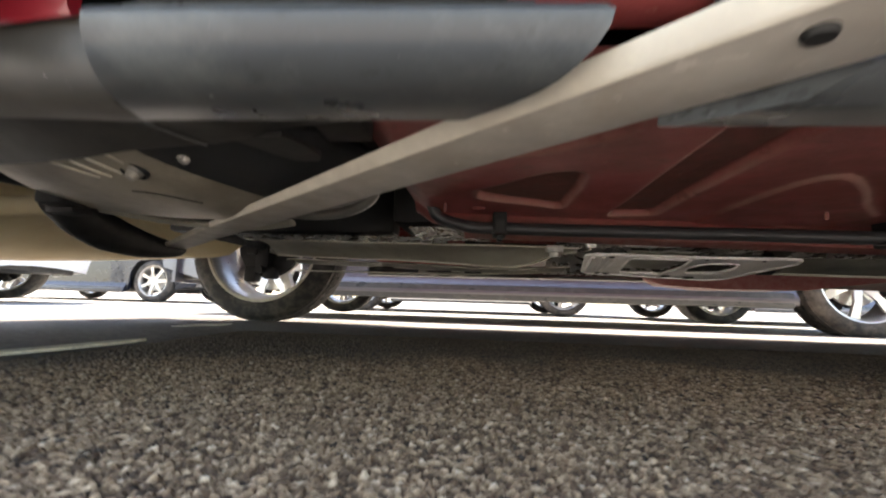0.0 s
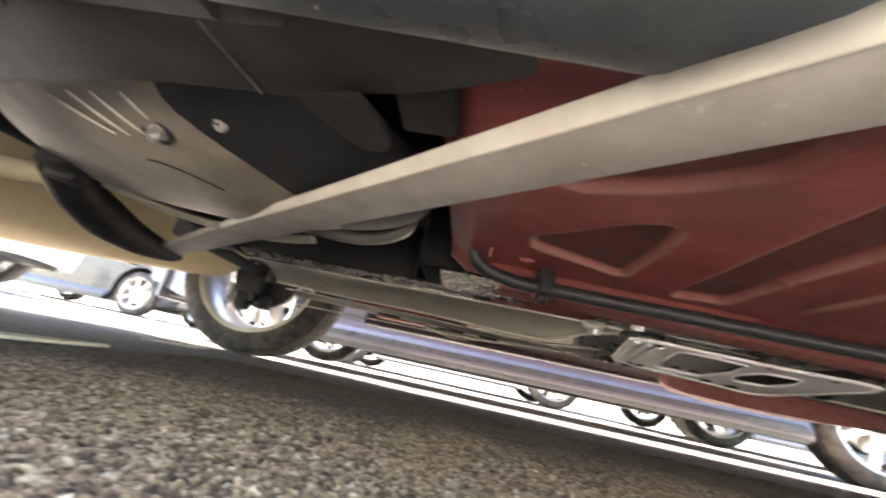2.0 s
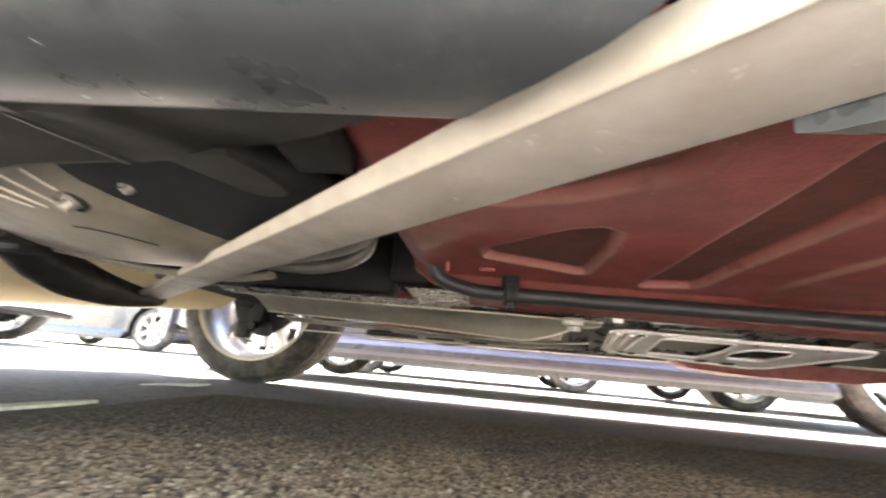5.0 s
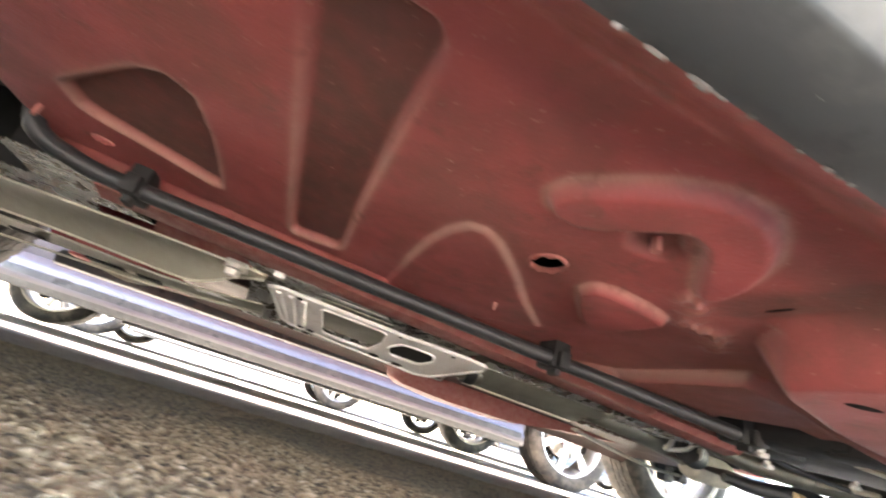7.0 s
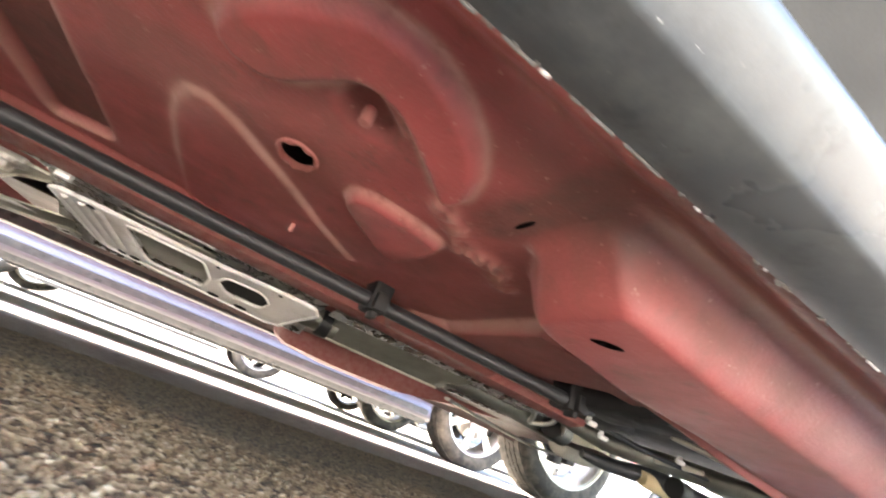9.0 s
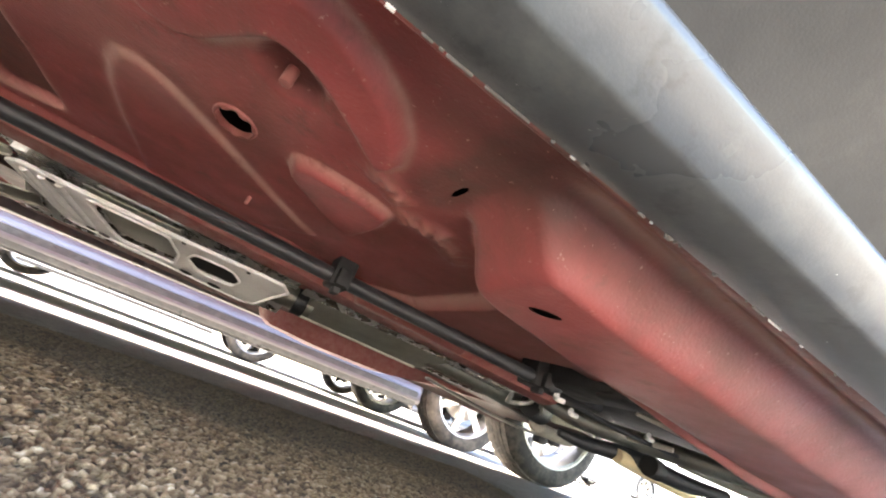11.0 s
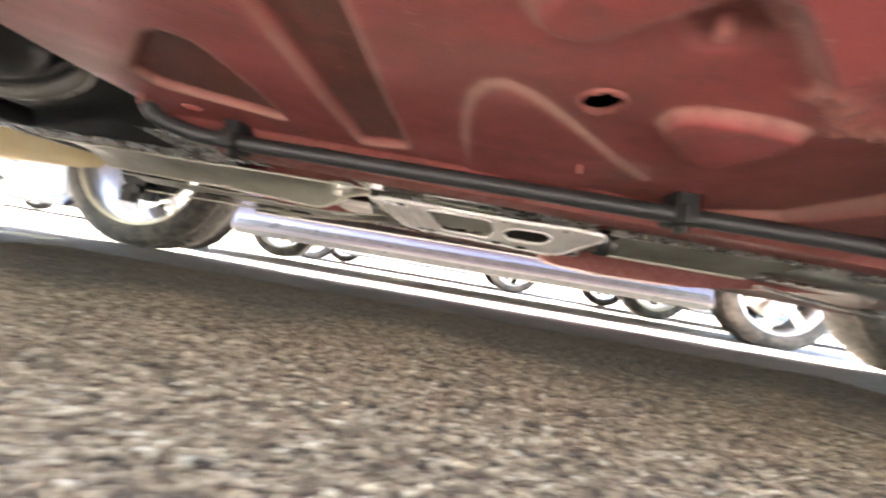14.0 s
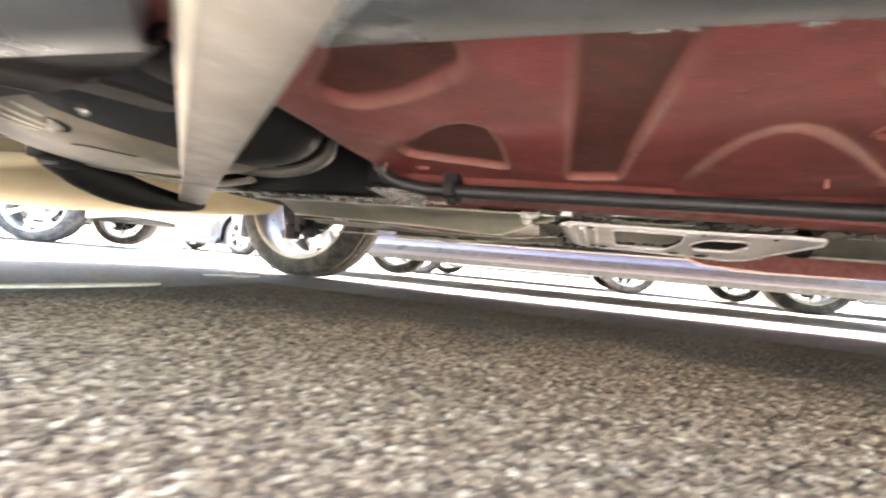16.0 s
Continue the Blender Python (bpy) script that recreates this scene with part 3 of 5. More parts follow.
def pressed_floor():
    p = 0.003
    x = np.arange(0.012, 1.92, p)
    y = np.arange(0.2785, 0.812, p)
    X, Y = np.meshgrid(x, y)
    Z = floor_height(X)
    seal_shade, dust = np.zeros(X.shape), np.zeros(X.shape)
    rec_a = rounded([(0.108, 0.470), (0.112, 0.447), (0.126, 0.431), (0.175, 0.372), (0.212, 0.350), (0.252, 0.360), (0.263, 0.392), (0.258, 0.424), (0.236, 0.443), (0.194, 0.472), (0.145, 0.490), (0.122, 0.488)])
    tri = rounded([(0.121, 0.628), (0.125, 0.666), (0.258, 0.716), (0.260, 0.60), (0.253, 0.540), (0.234, 0.529), (0.210, 0.540)], 0.09)
    strip = rounded([(0.339, 0.760), (0.337, 0.60), (0.336, 0.46), (0.333, 0.375), (0.342, 0.362), (0.370, 0.360), (0.398, 0.362), (0.408, 0.374), (0.404, 0.46), (0.404, 0.60), (0.409, 0.741)], 0.10)
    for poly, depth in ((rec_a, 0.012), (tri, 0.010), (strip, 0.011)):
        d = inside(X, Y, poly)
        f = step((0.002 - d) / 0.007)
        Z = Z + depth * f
        # recess floors: brown sealant, deepened to hold their shade
        seal_shade = np.maximum(seal_shade, step((-d - 0.001) / 0.006))
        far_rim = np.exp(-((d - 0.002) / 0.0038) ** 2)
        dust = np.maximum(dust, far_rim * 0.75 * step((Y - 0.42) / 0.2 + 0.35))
    arch = [(0.484, 0.735), (0.480, 0.65), (0.480, 0.585), (0.485, 0.545), (0.495, 0.522), (0.510, 0.516), (0.530, 0.527), (0.573, 0.567), (0.625, 0.628), (0.690, 0.690)]
    d = along(X, Y, arch)
    inside_arch = inside(X, Y, arch + [(0.60, 0.80), (0.486, 0.80)])
    Z = Z - 0.004 * step((0.004 - inside_arch) / 0.010)
    dust = np.maximum(dust, 0.75 * np.exp(-(d / 0.005) ** 2) * step((0.74 - Y) / 0.1))
    serp = rounded([(0.512, 0.430), (0.517, 0.409), (0.541, 0.382), (0.558, 0.366), (0.583, 0.351), (0.612, 0.348), (0.642, 0.363), (0.665, 0.381), (0.684, 0.408), (0.692, 0.437), (0.683, 0.452), (0.672, 0.447), (0.644, 0.420), (0.616, 0.396), (0.597, 0.393), (0.579, 0.413), (0.562, 0.435), (0.545, 0.446), (0.523, 0.443)])
    d = inside(X, Y, serp)
    Z = Z - 0.011 * step((0.002 - d) / 0.009)
    dust = np.maximum(dust, 0.6 * np.exp(-((d - 0.003) / 0.0032) ** 2))
    clean = 0.8 * step((-d - 0.001) / 0.006)
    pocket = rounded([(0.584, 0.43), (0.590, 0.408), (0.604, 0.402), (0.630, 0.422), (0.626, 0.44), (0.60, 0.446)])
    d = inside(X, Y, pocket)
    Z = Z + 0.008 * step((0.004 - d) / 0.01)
    seal_shade = np.maximum(seal_shade, 0.8 * step((0.006 - d) / 0.012))
    tear = rounded([(0.628, 0.538), (0.630, 0.516), (0.645, 0.507), (0.680, 0.506), (0.722, 0.512), (0.724, 0.550), (0.716, 0.604), (0.692, 0.606), (0.652, 0.567)])
    d = inside(X, Y, tear)
    Z = Z - 0.010 * step((0.003 - d) / 0.008)
    dust = np.maximum(dust, 0.6 * np.exp(-((d - 0.002) / 0.003) ** 2))
    clean = np.maximum(clean, 0.6 * step((-d - 0.001) / 0.006))
    # long shallow crease and a step across before the tank
    ridge = [(0.795, 0.79), (0.86, 0.72), (0.872, 0.54)]
    d = along(X, Y, ridge)
    dust = np.maximum(dust, 0.5 * np.exp(-(d / 0.006) ** 2))
    rear = inside(X, Y, ridge + [(2.2, 0.50), (2.2, 0.95), (0.80, 0.95)])
    Z = Z - 0.016 * step((0.004 - rear) / 0.014)
    rear2 = inside(X, Y, [(0.99, 0.90), (1.02, 0.70), (1.06, 0.60), (2.2, 0.55), (2.2, 0.95)])
    Z = Z + 0.022 * step((0.004 - rear2) / 0.02)
    # the rear chassis rail, swelling downwards
    u = np.clip((X - 0.765) / 1.15, 0, 1)
    lo = 0.352 + 0.006 * np.clip((X - 0.765) / 0.45, 0, 3)
    hi = np.interp(X, [0.765, 0.79, 0.84, 0.94, 1.05, 1.16, 1.35, 1.65, 1.95], [0.45, 0.48, 0.505, 0.545, 0.570, 0.585, 0.612, 0.655, 0.685])
    mid, half = (lo + hi) / 2, np.maximum((hi - lo) / 2, 0.01)
    across = np.clip(1 - np.abs((Y - mid) / half), 0, 1)
    start = step((X - 0.765 + 0.02 * np.cos((Y - 0.42) * 14)) / 0.055)
    bulge = step(across / np.where(Y > mid, np.interp(X, [0.82, 1.1], [0.42, 0.82]), 0.42))
    Z = Z - start * bulge * 0.044
    clean = np.maximum(clean, 0.65 * start * bulge * step((1.15 - X) / 0.3))
    # dust film, thickened past x 0.66 to paint the rear floor's darkening
    film_shade = (0.25 + 0.50 * step((X - 0.66) / 0.2)) * (1 - clean)
    # brown shade painted along the rail's outer crease
    seal_shade = np.maximum(seal_shade, 0.55 * step((across + 0.15) / 0.2) * step(1 - across / 0.15) * step((X - 0.74) / 0.03) * (Y < mid))
    seal_shade = np.maximum(seal_shade, 0.7 * step((lo + 0.012 - Y) / 0.02) * step((X - 0.70) / 0.08) * step((Y - 0.30) / 0.03))
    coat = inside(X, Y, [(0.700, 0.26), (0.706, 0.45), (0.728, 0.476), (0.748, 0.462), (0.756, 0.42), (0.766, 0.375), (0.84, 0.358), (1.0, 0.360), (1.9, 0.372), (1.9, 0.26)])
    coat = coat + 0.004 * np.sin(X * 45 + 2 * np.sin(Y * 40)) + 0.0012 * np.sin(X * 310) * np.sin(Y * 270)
    seal_shade = np.maximum(seal_shade, 0.95 * step((0.008 - coat) / 0.024))
    # rough sealed seam where rail and floor meet
    seam = along(X, Y, [(0.685, 0.462), (0.71, 0.478), (0.735, 0.505), (0.765, 0.498), (0.80, 0.525)])
    lump = np.exp(-(seam / 0.012) ** 2)
    wob = np.sin(X * 310 + 3 * np.sin(Y * 170)) * np.sin(Y * 260 + X * 90)
    Z = Z - lump * (0.005 + 0.003 * wob)
    dust = np.maximum(dust, 0.55 * lump * (0.6 + 0.4 * wob))
    groove = np.exp(-((Y - lo + 0.012) / 0.008) ** 2) * step((X - 0.74) / 0.06)
    Z = Z + 0.006 * groove
    dust = np.maximum(dust, 0.85 * groove)
    # flange towards the sill, sheet edge at the front, tunnel lip
    Z = Z - (0.006 + 0.030 * step((X - 0.24) / 0.05)) * step((0.330 - Y) / 0.042)
    Z = Z - 0.006 * step((0.360 - Y) / 0.045)
    Z = Z + 0.022 * step((0.050 - X) / 0.045)
    Z = Z - 0.014 * step((Y - 0.772) / 0.022)
    Z = Z + 0.0006 * np.sin(X * 40) * np.sin(Y * 37)
    keep = (X < 1.12) | (Y < hi + 0.004)
    for hx, hy, a, b, rot in ((0.580, 0.523, 0.0155, 0.019, 0.0), (0.127, 0.722, 0.010, 0.006, 0.0), (0.839, 0.424, 0.0135, 0.0060, -0.5), (0.735, 0.422, 0.0026, 0.0115, 0.0), (0.136, 0.368, 0.014, 0.009, 0.2)):
        dx, dy = X - hx, Y - hy
        e = np.hypot((dx * math.cos(rot) + dy * math.sin(rot)) / a, (-dx * math.sin(rot) + dy * math.cos(rot)) / b)
        ring = (e > 1) & (e < 1 + 1.25 * p / min(a, b))
        inner = e <= 1
        grow = np.zeros(X.shape, bool)
        for sy in (-1, 0, 1):
            for sx in (-1, 0, 1):
                grow |= np.roll(np.roll(inner, sy, 0), sx, 1)
        snap = grow & ~inner
        X = np.where(snap, hx + dx / e, X)
        Y = np.where(snap, hy + dy / e, Y)
        c = ~inner
        keep[:-1, :-1] &= c[:-1, :-1] & c[1:, :-1] & c[:-1, 1:] & c[1:, 1:]
    return grid_mesh("floor_panel", X, Y, Z, keep, RED_FLOOR, red_car, "pressed sheet-metal floor in dusty red paint", {"seal_shade": seal_shade, "dust": dust, "film_shade": np.maximum(film_shade, 0.8 * step((Y - 0.765) / 0.02)) * (1 - 0.9 * seal_shade)})


pressed_floor()


def collar(x, y, a, b, z, h, teeth=0):
    """The turned-down rim of a drain hole."""
    rows = []
    n = 28
    for rad, zz in ((1.16, 0.001), (1.06, -0.001), (1.0, -h * 0.4), (0.95, -h * 0.35), (0.95, 0.003)):
        rows.append([(x + a * rad * math.cos(2 * math.pi * k / n), y + b * rad * math.sin(2 * math.pi * k / n), z + zz - (0.0018 if teeth and zz < 0 and (k // 2) % 2 else 0)) for k in range(n)])
    return loft(rows, caps=False)


part("drain_collar", collar(0.580, 0.523, 0.0155, 0.019, floor_height(0.58), 0.005, 1), RED_FLOOR, red_car)
part("drain_collar", collar(0.127, 0.722, 0.010, 0.006, floor_height(0.127), 0.004, 1), RED_FLOOR, red_car)
FAR_SHADED = worn("shaded_far_floor", (0.13, 0.055, 0.048), (0.09, 0.045, 0.038), 9, (0.4, 0.6), bump=0.2, dirt=(0.07, 0.05, 0.042), dirt_scale=14, dirt_cut=(0.45, 0.7))
DUSTY = worn("dusty_red_rim", (0.40, 0.165, 0.142), (0.34, 0.10, 0.09), 60, (0.4, 0.6), bump=0.2)
for hx, hy, a, b in ((0.580, 0.523, 0.0165, 0.020), (0.127, 0.722, 0.0105, 0.0065)):
    ring = [(hx + a * math.cos(2 * math.pi * k / 20), hy + b * math.sin(2 * math.pi * k / 20), floor_height(hx) - 0.001 + 0.0006 * (k % 2)) for k in range(21)]
    part("drain_rim", tube(ring, 0.0013, 6, caps=False), DUSTY, red_car)
for x, y in ((0.836, 0.299), (0.867, 0.301), (0.897, 0.304), (0.932, 0.310)):
    part("drain_plug", lathe([(0.0, 0.0015), (0.0018, 0.0015), (0.0026, 0.0), (0.0025, -0.004)], 12), BLACK, red_car).matrix_local = pose(x, y, floor_height(x) - 0.006 - 0.036 * float(step(np.array((0.312 - y) / 0.02))), -90, 0, 0)
for x, y in ((0.074, 0.702), (0.608, 0.670)):
    part("weld_stud", lathe([(0.0024, 0.0), (0.0022, 0.013), (0.0012, 0.014), (0.0, 0.014)], 10), DUSTY, red_car).matrix_local = pose(x, y, floor_height(x), -90, 0, 0)
part("weld_stud", lathe([(0.004, 0.0), (0.004, 0.012), (0.0, 0.013)], 10), DUSTY, red_car).matrix_local = pose(0.606, 0.425, floor_height(0.606) + 0.006, -90, 0, 0)

# the far half of the floor, plain, its shade painted in as dark brown
far = [[(x, y, floor_height(x) - dz) for y, dz in ((1.11, 0.03), (1.14, 0.012), (1.16, 0.0), (1.72, 0.0), (1.76, 0.03))] for x in (0.05, 0.4, 0.8, 1.2, 1.9)]
part("floor_panel", sheet(loft(far, closed=False), 0.003), FAR_SHADED, red_car, "far floor half, its shade put into a dark brown")
rail = []
for x, lo, hi, z in ((0.745, 1.70, 1.745, 0.232), (0.765, 1.67, 1.765, 0.205), (0.80, 1.62, 1.775, 0.186), (0.95, 1.54, 1.775, 0.173), (1.20, 1.50, 1.765, 0.174), (1.38, 1.47, 1.75, 0.200), (1.9, 1.42, 1.73, 0.245)):
    rail.append([(x, lo, 0.25), (x, lo + 0.03, z), (x, hi - 0.03, z), (x, hi, 0.25)])
part("chassis_rail", loft(rail), DUSTY, red_car)


# sills
def sill_edge(x, front=False):
    """The inner lower edge of the near sill trim, front or long piece: (y, z)."""
    if front:
        return 0.2846 + 0.07 * (x + 0.05), 0.2102 + 0.0173 * (x + 0.05)
    return 0.2890 - 0.008 * (x - 0.23), 0.2045 - 0.0150 * (x - 0.23)


def sill(x0, x1, mirror=False, drop=0.0, cut0=0.0, cut1=0.0, front=False):
    """A moulded sill trim: inner lower edge, flat bottom, rounded outer shoulder, door-side face. cut0, cut1 slant its ends."""
    stout = [(-0.002, 0.030), (0.0, 0.003), (0.0, 0.0), (-0.005, -0.0025), (-0.028, -0.0050), (-0.042, -0.0052), (-0.050, -0.0035), (-0.0565, -0.0005), (-0.063, 0.0042), (-0.068, 0.0110), (-0.0695, 0.0175), (-0.0665, 0.0225), (-0.046, 0.026), (-0.040, 0.045), (-0.012, 0.045), (-0.010, 0.04)]
    slim = [(-0.0035, 0.030), (0.0, 0.003), (0.0, 0.0), (-0.0055, -0.0023), (-0.0300, -0.0052), (-0.0325, -0.0040), (-0.0425, 0.0058), (-0.0453, 0.0090), (-0.0463, 0.0112), (-0.046, 0.0137), (-0.0425, 0.0157), (-0.0355, 0.0167), (-0.0295, 0.0332), (-0.0285, 0.095), (-0.0115, 0.095), (-0.0115, 0.048)]
    rows = []
    n = 24
    for k in range(n + 1):
        row = []
        for (ya, za), (yb, zb) in zip(stout, slim):
            a, b = x0 - cut0 * ya, x1 - cut1 * ya
            x = a + (b - a) * k / n
            f = 0.0 if front else min(max((x - 0.2) / 0.2, 0.0), 1.0)
            ye, ze = sill_edge(0.5 if mirror else x, front)
            yy = ye + ya + (yb - ya) * f
            row.append((x, 2 * CY - yy if mirror else yy, ze + za + (zb - za) * f - drop))
        rows.append(row)
    return loft(rows)


part("side_sill", sill(-0.0665, 0.118, cut0=0.36, cut1=1.02, front=True), SILL, red_car, "grey textured plastic sill trim")
part("side_sill", sill(0.228, 1.66, cut0=1.1), SILL, red_car, "grey textured plastic sill trim")
part("side_sill", sill(-0.38, 1.66, True, -0.012), SILL, red_car, "grey textured plastic sill trim")
rows = [[(x, y, z - 0.03 * (x - 0.2)) for y, z in ((0.250, 0.232), (0.240, 0.243), (0.205, 0.262), (0.178, 0.280), (0.166, 0.300), (0.166, 0.34), (0.25, 0.34))] for x in (-0.05, 0.05, 0.145, 0.245, 0.4, 0.9, 1.3, 1.7)]
for run in (rows[:3], rows[3:]):
    part("rocker_panel", loft([[(x, y + 0.012, z + 0.010) for x, y, z in r] for r in run]), LINER, red_car, "dark plastic panel under the doors")
part("inner_sill", boxed(-0.03, 1.7, 0.266, 0.300, 0.266, 0.40, bevel=0.008), RED_FLOOR, red_car)
part("inner_sill", boxed(-0.32, 1.7, 1.772, 1.83, 0.24, 0.40, bevel=0.008), RED_FLOOR, red_car)
for x, w in ((0.405, 0.0034), (0.477, 0.0034), (0.771, 0.0026)):
    y, z = sill_edge(x)
    part("trim_clip", boxed(x - 0.7 * w, x + 0.7 * w, y - 0.0010, y + 0.0018, z - 0.0010, z + 0.0014, bevel=0.0006), CLIP, red_car)

rng = random.Random(7)
for k in range(64):
    x = 0.34 + 0.80 * rng.random()
    w, h = 0.0006 + 0.0055 * rng.random() ** 3, 0.0003 + 0.0005 * rng.random()
    y, z = sill_edge(x)
    part("paint_chip", boxed(x - w, x + w, y - 0.0003 - 0.0014 * rng.random() ** 3, y + 0.0006, z - 0.0003 - h, z + 0.0006, bevel=0.0002), BOOT if k % 9 == 0 else CLIP, red_car)

# diagonal brace bar: a shallow channel, wider and twisted towards the sill
BAR_X = (-0.69, -0.40, 0.20, 0.34)
BAR_IN = ((1.100, 0.2185), (0.852, 0.2225), (0.315, 0.2105), (0.190, 0.2075))
BAR_FOLD = ((1.026, 0.2140), (0.776, 0.2230), (0.249, 0.2135), (0.126, 0.2110))
BAR_OUT = ((1.020, 0.2190), (0.776, 0.2300), (0.2400, 0.2220), (0.115, 0.2195))


def bar_point(x, a, b=0.0):
    """A point on the bar's lower face: a = 0 at the inner edge, 1 at the fold; b: up the outer flange."""
    def at(line):
        return Vector((x, np.interp(x, BAR_X, [p[0] for p in line]), np.interp(x, BAR_X, [p[1] for p in line])))
    p = at(BAR_IN).lerp(at(BAR_FOLD), a)
    return p + (at(BAR_OUT) - at(BAR_FOLD)) * b


def bar_section(x, grow):
    c = 0.5
    ring = [bar_point(x, c + (a - c) * grow, b) + Vector((0, 0, dz)) for a, b, dz in ((0.0, 0.0, 0.002), (0.012, 0.0, 0.0), (0.06, 0.0, -0.0012), (0.93, 0.0, -0.0008), (0.98, 0.0, 0.0), (1.0, 0.12, 0.0), (1.0, 0.95, 0.0), (0.985, 1.05, 0.0), (0.955, 1.0, 0.0), (0.93, 0.3, 0.001), (0.05, 0.0, 0.003), (0.0, 0.0, 0.0035))]
    return ring


rows = [bar_section(x, g) for x, g in ((-0.692, 0.72), (-0.688, 0.86), (-0.680, 0.95), (-0.668, 1.0), (-0.60, 1.0), (-0.40, 1.0), (-0.15, 1.0), (0.05, 1.0), (0.20, 1.0), (0.30, 1.0), (0.335, 0.96), (0.34, 0.86))]
bar = part("brace_bar", loft(rows), BAR, red_car, "bare light grey metal brace bar")
rows = [[bar_point(x, a, b) + Vector((0, 0, dz)) for a, b, dz in ((0.955, 0.0, -0.0016), (0.985, 0.0, -0.0014), (1.012, 0.10, 0.0), (1.014, 0.95, 0.0), (1.0, 1.10, 0.0), (0.965, 1.10, 0.0), (0.97, 0.90, 0.0), (0.95, 0.1, 0.0005))] for x in (-0.665, -0.60, -0.40, -0.15, 0.05, 0.20, 0.30, 0.333)]
part("rolled_edge", loft(rows), CREAM, bar, "pale cream rolled edge of the bar")
hole = Vector((0.258, 0.221, 0.2088))
# no bolt head: a black disc paints the shade of the bar's hole
part("bolt", moved(lathe([(0.0, -0.001), (0.005, -0.001), (0.0057, 0.0), (0.006, 0.002)], 24), Matrix.Translation(hole) @ Matrix.Rotation(math.pi / 2, 4, "X")), BLACK, bar)
part("bolt", moved(lathe([(0.0, -0.005), (0.009, -0.005), (0.011, 0.0), (0.011, 0.004)], 6), Matrix.Translation(bar_point(-0.66, 0.45)) @ Matrix.Rotation(math.pi / 2, 4, "X")), STEEL, bar)

# pipe bundle along the tunnel, with its clips
pts = [(0.045, 0.735, 0.30), (0.055, 0.745, 0.252), (0.10, 0.757, 0.236), (0.163, 0.762, 0.232), (0.40, 0.748, 0.226), (0.749, 0.722, 0.217), (0.95, 0.706, 0.212), (1.104, 0.694, 0.208), (1.14, 0.694, 0.212)]
hose = part("hose", tube(pts, 0.0105, 14), HOSE, red_car, "black hose along the floor tunnel")
part("hose", tube([(x, y + 0.019, z + 0.003) for x, y, z in pts[5:]], 0.008, 10), HOSE, red_car, "thin black hose")
for x, y, z, w in ((0.163, 0.764, 0.232, 0.012), (0.749, 0.724, 0.217, 0.014), (1.10, 0.697, 0.208, 0.022)):
    bm = boxed(x - w, x + w, y - 0.014, y + 0.030, z - 0.0125, z + 0.03, bevel=0.004)
    box(bm, x - 0.009, x + 0.009, y - 0.024, y - 0.010, z - 0.012, z + 0.012, bevel=0.003)
    box(bm, x - 0.005, x + 0.005, y - 0.010, y + 0.012, z - 0.021, z - 0.010, bevel=0.002)
    part("hose_clip", bm, BLACK, red_car)

# tunnel: lip, heat shields, brace plate, exhaust
lip = [[(x, y, z - 0.026 * (x - 0.25)) for y, z in ((0.806, 0.243), (0.815, 0.232), (0.845, 0.226), (0.858, 0.232), (0.87, 0.30), (0.93, 0.34), (1.02, 0.34), (1.06, 0.25))] for x in (0.10, 0.4, 0.8, 1.12, 1.26)]
part("tunnel", sheet(loft(lip, closed=False), 0.003), DUSTY, red_car)
ch = []
for x, yu, zu, yl, zl in ((-0.52, 1.135, 0.258, 1.31, 0.236), (-0.30, 1.075, 0.248, 1.24, 0.224), (-0.07, 1.010, 0.236, 1.140, 0.2105), (0.10, 0.965, 0.229, 1.070, 0.197), (0.16, 0.950, 0.2265, 1.038, 0.191), (0.207, 0.936, 0.224, 1.004, 0.188), (0.245, 0.926, 0.222, 0.968, 0.194), (0.285, 0.912, 0.2195, 0.930, 0.207), (0.325, 0.900, 0.2165, 0.908, 0.2125)):
    u, v = Vector((x, yu, zu)), Vector((x, yl, zl))
    deep = 0.10 * (v - u).length
    ch.append([u + Vector((0, -0.010, 0.001)), u] + [u.lerp(v, q) + Vector((0, 0.3 * deep * math.sin(math.pi * q), deep * math.sin(math.pi * q))) for q in (0.12, 0.3, 0.5, 0.7, 0.88)] + [v, v + Vector((0, 0.006, 0.0015))])
part("heat_shield", sheet(loft(ch, closed=False), 0.002), SHIELD, red_car, "dull metal heat shield under the tunnel")
for j, r in ((0, 0.0017), (7, 0.0021)):
    part("shield_edge", tube([tuple(row[j] + Vector((0, 0, -0.001))) for row in ch], r, 8), EDGE, red_car)
# a second, flatter shield beyond it, folded; its slots are painted shade
skirt = [[(x, y0, z0), (x, y0 + 0.04, z0 + 0.006), (x, y0 + 0.075, z0 - 0.004), (x, y0 + 0.11, z0 - 0.004)] for x, y0, z0 in ((-0.50, 1.335, 0.226), (-0.30, 1.265, 0.216), (-0.07, 1.165, 0.203), (0.10, 1.105, 0.191), (0.22, 1.05, 0.186), (0.33, 1.00, 0.190))]
part("heat_shield", sheet(loft(skirt, closed=False), 0.002), SHIELD, red_car, "flat folded heat shield strip")
for j in (0, 2):
    part("shield_edge", tube([(x, y, z - 0.001) for x, y, z in (row[j] for row in skirt)], 0.0015, 8), EDGE, red_car)
part("shield_edge", tube([(-0.52, 1.46, 0.196), (-0.2, 1.36, 0.190), (0.05, 1.27, 0.184), (0.17, 1.21, 0.184), (0.30, 1.12, 0.190)], 0.0024, 8), EDGE, red_car)
